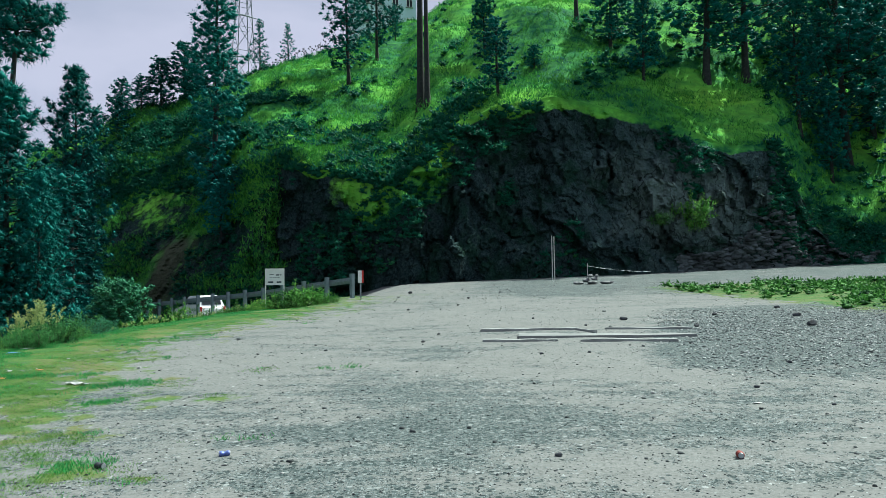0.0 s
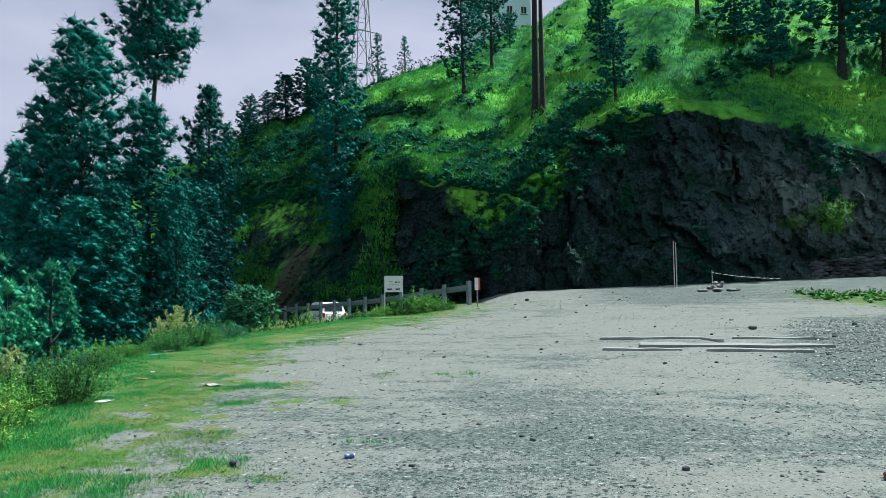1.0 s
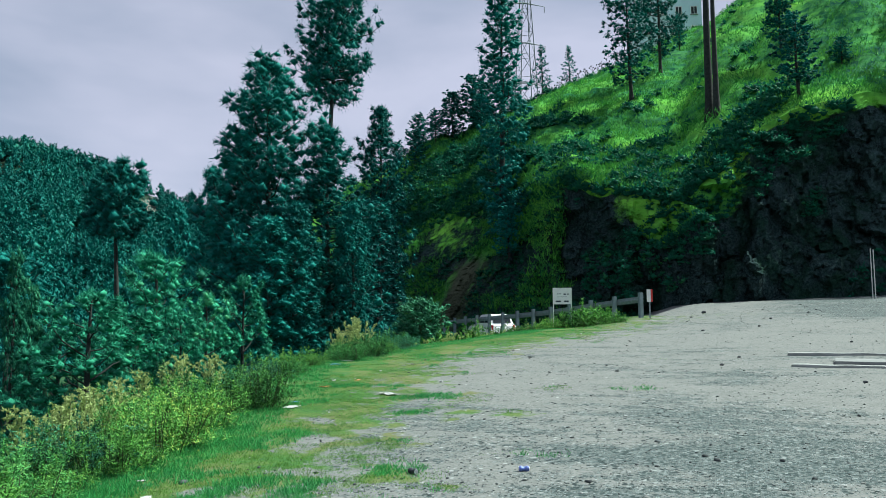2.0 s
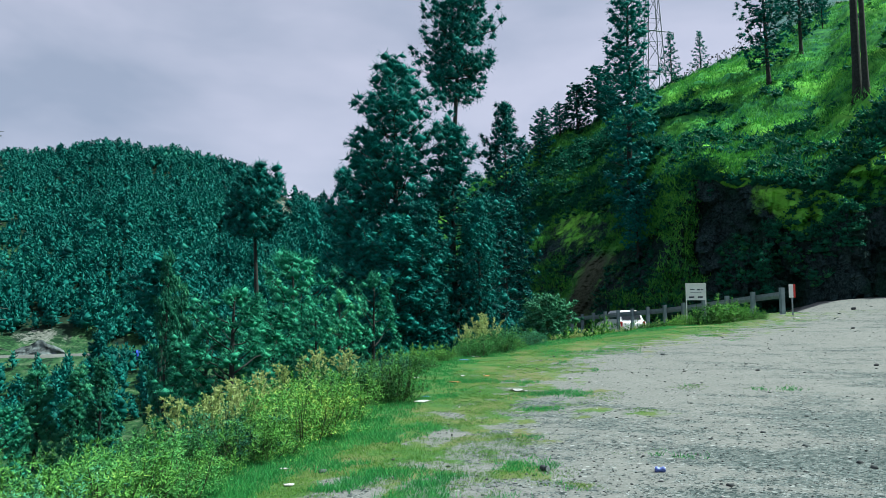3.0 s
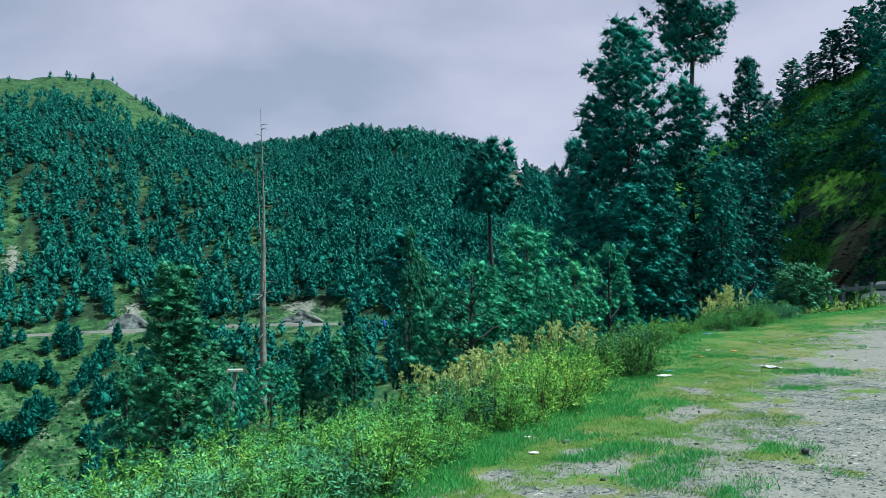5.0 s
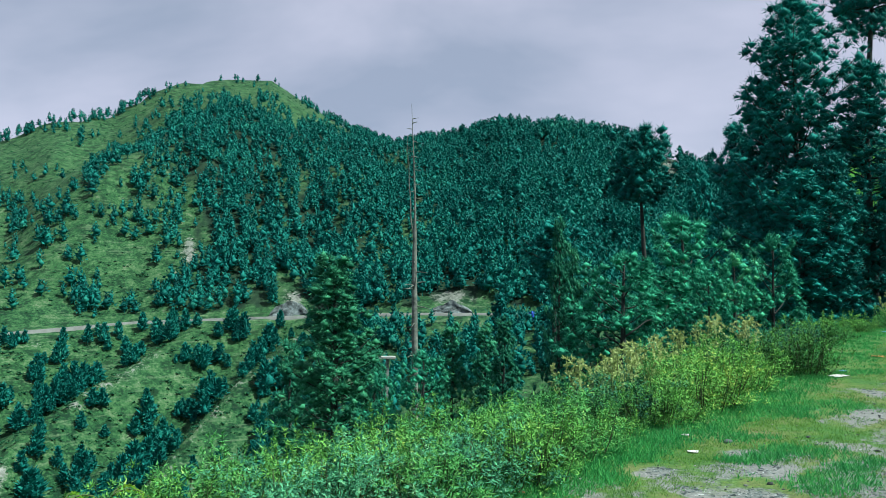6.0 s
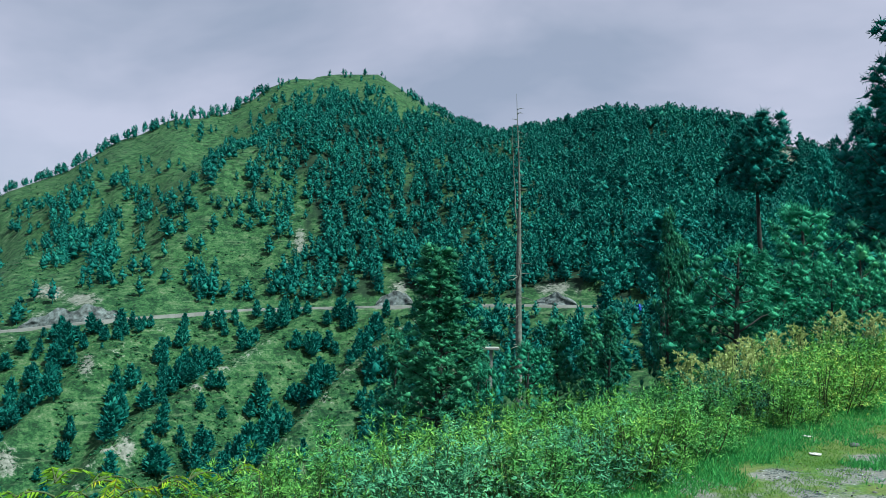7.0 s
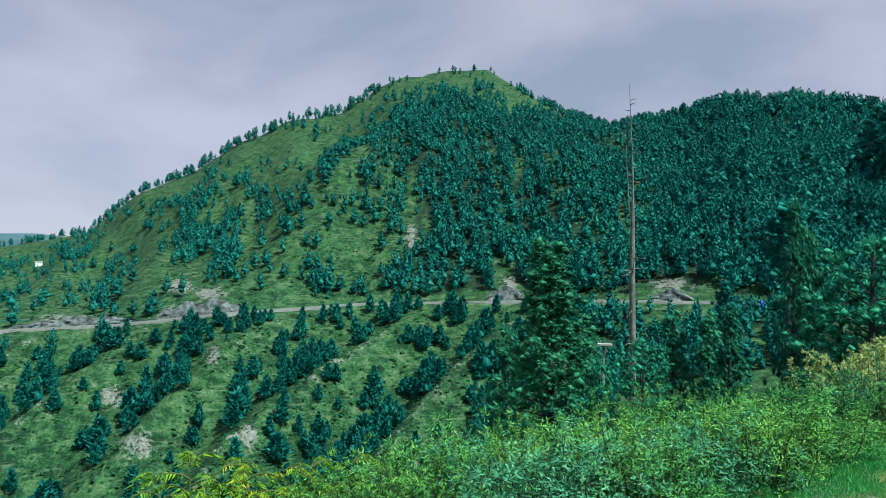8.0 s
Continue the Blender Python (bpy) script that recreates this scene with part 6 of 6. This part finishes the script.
def build_dead_tree():
    d, az = 48, 60.4
    x, y = spot(az, d)
    z = surface_z(az, d) - 0.3
    h = height_at(13.05, d) - z
    tree = thing("dead_tree", pose(x, y, z, 0, 0, 0), "bare bleached dead pine trunk with short broken stubs", "tree")
    rng = np.random.default_rng(77)
    k = np.linspace(0, 1, 24)
    # across the line of sight
    sx, sy = math.cos(radians(az)), math.sin(radians(az))
    off = np.interp(k, [0, 0.45, 0.62, 0.8, 1], [0.06, 0.0, 0.02, -0.02, -0.20]) + 0.03 * np.sin(k * 17)
    line = np.stack([off * sx, off * sy, k * h], -1)
    part("trunk", lathe_tube("trunk", line, np.interp(z + k * h, [z, height_at(-4, d), height_at(2.8, d), height_at(3.6, d), height_at(8, d), z + h], [0.27, 0.19, 0.145, 0.09, 0.046, 0.010]), 10), MAT_DEAD, tree)
    k2 = np.linspace(0, 1, 12)
    z0, z1 = height_at(3.0, d) - z, (height_at(10.7, d) - z)
    o2 = np.interp(k2, [0, 0.15, 1], [0.0, -0.22, -0.50]) + 0.02 * np.sin(k2 * 20)
    part("side_stem", lathe_tube("side_stem", np.stack([o2 * sx, o2 * sy, z0 + (z1 - z0) * k2], -1), np.interp(k2, [0, 0.5, 1], [0.055, 0.028, 0.007]), 8), MAT_DEAD, tree)
    for i in range(60):
        f = rng.uniform(0.45, 0.97)
        a = rng.uniform(0, 6.28)
        ln = rng.uniform(0.4, 1.1) * (1.0 if f < 0.7 else 0.45) * (1.6 if 0.66 < f < 0.70 else 1.0)
        b0 = np.array([np.interp(f, k, line[:, j]) for j in range(3)])
        q = np.linspace(0, 1, 5)
        w = np.array([math.cos(a), math.sin(a), rng.uniform(-0.1, 0.35)])
        seg = b0 + w * (q * ln)[:, None] + np.array([0, 0, -0.15 * ln]) * (q ** 2)[:, None]
        part("branch_stub", lathe_tube("branch_stub", seg, 0.060 * (1 - 0.7 * q) * (1 - 0.5 * f), 5), MAT_DEAD, tree)


def build_pylon():
    az, d = 14.5, 150
    x, y = spot(az, d)
    z = hill_at(az, d) - 3
    h = height_at(24.5, d) - z
    py = thing("power_pylon", pose(x, y, z, 0, 0, az + 20), "grey steel lattice power pylon behind the ridge", "pylon")
    wide = lambda f: 2.6 * (1 - f) ** 0.9 + 0.55
    lv = np.linspace(0, 0.96, 13)
    corners = [(-1, -1), (1, -1), (1, 1), (-1, 1)]
    for cx, cy in corners:
        part("leg", lathe_tube("leg", [(cx * wide(f), cy * wide(f), f * h) for f in lv], np.full(13, 0.10), 5), MAT_PYLON, py)
    for i in range(4):
        a, b = corners[i], corners[(i + 1) % 4]
        for j, (f0, f1) in enumerate(zip(lv[:-1], lv[1:])):
            p, q = (a, b) if j % 2 else (b, a)
            part("brace", lathe_tube("brace", [(p[0] * wide(f0), p[1] * wide(f0), f0 * h), (q[0] * wide(f1), q[1] * wide(f1), f1 * h)], [0.06, 0.06], 4), MAT_PYLON, py)
            part("brace", lathe_tube("brace", [(a[0] * wide(f1), a[1] * wide(f1), f1 * h), (b[0] * wide(f1), b[1] * wide(f1), f1 * h)], [0.05, 0.05], 4), MAT_PYLON, py)
    for f in (0.62, 0.76, 0.9):
        for sx in (-1, 1):
            part("cross_arm", lathe_tube("cross_arm", [(0, 0, f * h + 0.4), (sx * 4.2, 0, f * h)], [0.16, 0.05], 4), MAT_PYLON, py)
            part("insulator", lathe_tube("insulator", [(sx * 4.1, 0, f * h), (sx * 4.1, 0, f * h - 1.2)], [0.07, 0.07], 5), MAT_PYLON, py)


def build_house():
    az, d = 4.3, 134
    x, y = spot(az, d)
    z = height_at(18.3, d) - 2
    w, dep, h = 10.0, 9.0, 14.0
    b = thing("hill_building", pose(x, y, z, 0, 0, az + 14), "pale blue rendered four-storey building on the hill", "building")
    part("wall", box(w, dep, h, (0, 0, h / 2)), MAT_WALL, b)
    part("roof", box(w + 0.8, dep + 0.8, 0.35, (0, 0, h + 0.18), 0.03), MAT_CONCRETE, b)
    for r in range(4):
        for c in range(4):
            wx, wz = -w / 2 + (c + 0.5) * w / 4, 1.9 + r * 3.3
            win = part("window", box(1.1, 0.10, 1.4, (wx, -dep / 2 - 0.03, wz), 0.02), MAT_PAINT_WHITE, b)
            for sx in (-0.25, 0.25):
                part("pane", box(0.42, 0.03, 1.2, (wx + sx, -dep / 2 - 0.075, wz), 0.005), MAT_GLASS, win)
            part("sill", box(1.3, 0.25, 0.10, (wx, -dep / 2 - 0.10, wz - 0.75), 0.01), MAT_CONCRETE, win)
        for c in range(3):
            wy, wz = -dep / 2 + (c + 0.5) * dep / 3, 1.9 + r * 3.3
            win = part("window", box(0.10, 1.4, 1.7, (-w / 2 - 0.03, wy, wz), 0.02), MAT_PAINT_WHITE, b)
            part("pane", box(0.03, 1.15, 1.45, (-w / 2 - 0.075, wy, wz), 0.005), MAT_GLASS, win)
    # a small white house far down the mountain's shoulder
    fa, fd = 101.8, 700
    hx, hy = spot(fa, fd)
    hz = float(ground_z(np.array([hx]), np.array([hy]))[0])
    cot = thing("cottage", pose(hx, hy, hz, 0, 0, fa) @ Matrix.Scale(0.6, 4), "small white far-off cottage on the mountain's shoulder", "house")
    part("wall", box(9, 6, 5.5, (0, 0, 2.2)), MAT_PAINT_WHITE, cot)
    v = np.array([(-5, -3.6, 4.9), (5, -3.6, 4.9), (5, 3.6, 4.9), (-5, 3.6, 4.9), (-5, 0, 7.2), (5, 0, 7.2)])
    bm = bmesh.new()
    vs = [bm.verts.new(p) for p in v]
    for f in ((0, 1, 5, 4), (2, 3, 4, 5), (0, 4, 3), (1, 2, 5), (0, 3, 2, 1)):
        bm.faces.new([vs[i] for i in f])
    part("roof", bm, MAT_STEEL, cot)


def build_roadside():
    # blue tank on the far road
    az, d = 51.72, 249
    x, y = spot(az, d)
    z = height_at(-2.72, d)
    tank = thing("water_tank", pose(x, y, z, 0, 0, az), "bright blue upright water tank beside the mountain road", "tank")
    part("body", lathe_tube("body", [(0, 0, -0.6), (0, 0, 0.1), (0, 0, 1.9), (0, 0, 2.25), (0, 0, 2.4)], [1.25, 1.3, 1.3, 1.0, 0.4], 20), MAT_PAINT_BLUE, tank)
    part("lid", lathe_tube("lid", [(0, 0, 2.35), (0, 0, 2.55), (0, 0, 2.56)], [0.42, 0.40, 0.01], 14), MAT_PAINT_BLUE, tank)
    # concrete ledge among the trees
    x, y = spot(62.4, 70)
    led = thing("concrete_ledge", pose(x, y, height_at(-5.55, 70), 0, 0, 62.4), "pale flat concrete ledge among the pines", "ledge")
    part("slab", box(1.5, 1.0, 0.18, (0, 0, 0), 0.03), MAT_CONCRETE, led)
    part("pier", box(0.3, 0.3, 14, (0, 0.3, -7.05), 0.03), MAT_CONCRETE, led)


def build_car():
    """A white estate car seen from behind."""
    x, y = spot(17.4, 52)
    z = float(ground_z(np.array([x]), np.array([y]))[0])
    car = thing("parked_car", pose(x, y, z, 0, 0, 128), "white estate car on the road behind the guardrail", "car")
    w, ln = 1.74, 4.4
    prof = [(-2.2, 0.35), (-2.22, 0.85), (-2.1, 1.0), (1.0, 1.0), (2.0, 0.88), (2.2, 0.7), (2.2, 0.35)]
    def hull(name, outline, half, taper):
        v = np.array([(px, sy * (half - taper * max(0, pz - 0.95)), pz) for sy in (-1, 1) for px, pz in outline])
        k = len(outline)
        bm = bmesh.new()
        vs = [bm.verts.new(p) for p in v]
        for i in range(k):
            j = (i + 1) % k
            bm.faces.new((vs[i], vs[j], vs[j + k], vs[i + k]))
        bm.faces.new(vs[:k][::-1])
        bm.faces.new(vs[k:])
        bmesh.ops.recalc_face_normals(bm, faces=bm.faces[:])
        bmesh.ops.bevel(bm, geom=bm.edges[:], offset=0.05, segments=2, affect="EDGES")
        return bm
    part("body", hull("body", prof, w / 2, 0.0), MAT_CAR, car)
    part("cabin", hull("cabin", [(-2.05, 0.95), (-1.75, 1.58), (-1.3, 1.66), (0.2, 1.64), (1.05, 0.97)], w / 2 - 0.04, 0.28), MAT_CAR, car)
    part("rear_window", box(0.02, 1.2, 0.46, (0, 0, 0), 0.008), MAT_GLASS, car, where=pose(-1.925, 0, 1.29, 0, 25.5, 0))
    for sy in (-1, 1):
        for px, pw in ((-1.25, 0.7), (-0.45, 0.75), (0.35, 0.6)):
            part("side_window", box(pw, 0.02, 0.36, (0, 0, 0), 0.008), MAT_GLASS, car, where=pose(px, sy * (w / 2 - 0.115), 1.28, sy * 15.6, 0, 0))
        part("tail_light", box(0.05, 0.16, 0.34, (-2.2, sy * 0.74, 0.8), 0.02), MAT_LAMP_RED, car)
        for px in (-1.4, 1.4):
            wheel = part("wheel", lathe_tube("wheel", [(px, sy * 0.72 - 0.1, 0.32), (px, sy * 0.72 - 0.09, 0.32), (px, sy * 0.72 + 0.09, 0.32), (px, sy * 0.72 + 0.1, 0.32)], [0.24, 0.32, 0.32, 0.24], 18), MAT_TYRE, car)
            part("rim", lathe_tube("rim", [(px, sy * 0.72 + sy * 0.09, 0.32), (px, sy * 0.72 + sy * 0.105, 0.32), (px, sy * 0.72 + sy * 0.11, 0.32)], [0.21, 0.19, 0.01], 14), MAT_STEEL, wheel)
    part("bumper", box(0.14, 1.70, 0.22, (-2.22, 0, 0.45), 0.04), MAT_CAR, car)
    part("number_plate", box(0.02, 0.5, 0.12, (-2.235, 0, 0.72), 0.004), MAT_PAINT_WHITE, car)


def build_ridge_weeds():
    rng = np.random.default_rng(91)
    for az in (13.0, 12.4, 12.0, 11.6, 10.6, 10.1, 9.6, 9.2, 8.9, 8.5, 7.9):
        d = float(table(az, RIDGE_D)) - 1.5
        x, y = spot(az, d)
        z = hill_at(az, d) - 0.1
        h = rng.uniform(1.4, 2.6)
        weed = thing("dry_weed", pose(x, y, z, 0, 0, rng.uniform(0, 360)), "tall dry weed stalk with dark seed heads on the ridge", "weed", "dry weeds on the ridge")
        part("stem", lathe_tube("stem", [(0, 0, -0.2), (0.03, 0, h * 0.5), (0, 0.02, h)], [0.035, 0.028, 0.02], 5), MAT_BARK, weed)
        for k in range(4):
            a = k * 1.7 + rng.uniform(0, 1)
            f = rng.uniform(0.6, 1.0)
            tip = Vector((math.cos(a) * 0.35, math.sin(a) * 0.35, f * h + 0.25))
            arm = part("arm", lathe_tube("arm", [(0, 0, f * h - 0.1), tuple(tip)], [0.022, 0.016], 4), MAT_BARK, weed)
            bm = bmesh.new()
            bmesh.ops.create_icosphere(bm, subdivisions=1, radius=0.11, matrix=Matrix.Translation(tip))
            part("seed_head", bm, MAT_BARK, arm)


build_sign()
build_guardrail()
build_poles()
build_stones()
build_pit_edges()
build_litter()
build_dead_tree()
build_pylon()
build_house()
build_roadside()
build_car()
build_ridge_weeds()
plant("brightbush", -18.1, 62.5, 7.6, base=4.6, turn=10, wide=1.0, label="bright leafy bush growing out of the rock cut")
plant("brightbush", -15.8, 60.5, 6.2, base=5.0, turn=60, wide=1.3, label="small leafy bush growing out of the rock cut")


# ---- ridge on the horizon, its haze painted as blue colour ----
def build_far_ridge():
    az = np.arange(150, 88, -0.25)
    rows = []
    for d, k in ((2300, 0.0), (2600, 0.55), (3000, 1.0), (3500, 0.7)):
        z = EYE_Z + 3000 * math.tan(radians(1.9)) * (1 + 0.22 * fbm(az * 0.12, d * 0.0004, 3, 4)) * k - 60 * (1 - k)
        rows.append(np.stack([-d * np.sin(np.radians(az)), d * np.cos(np.radians(az)), z], -1))
    tagged(sheet("far_ridge", np.stack(rows), MAT_RIDGE), "distant wooded ridge on the horizon, painted haze blue", "ridge", kind="structure")


build_far_ridge()
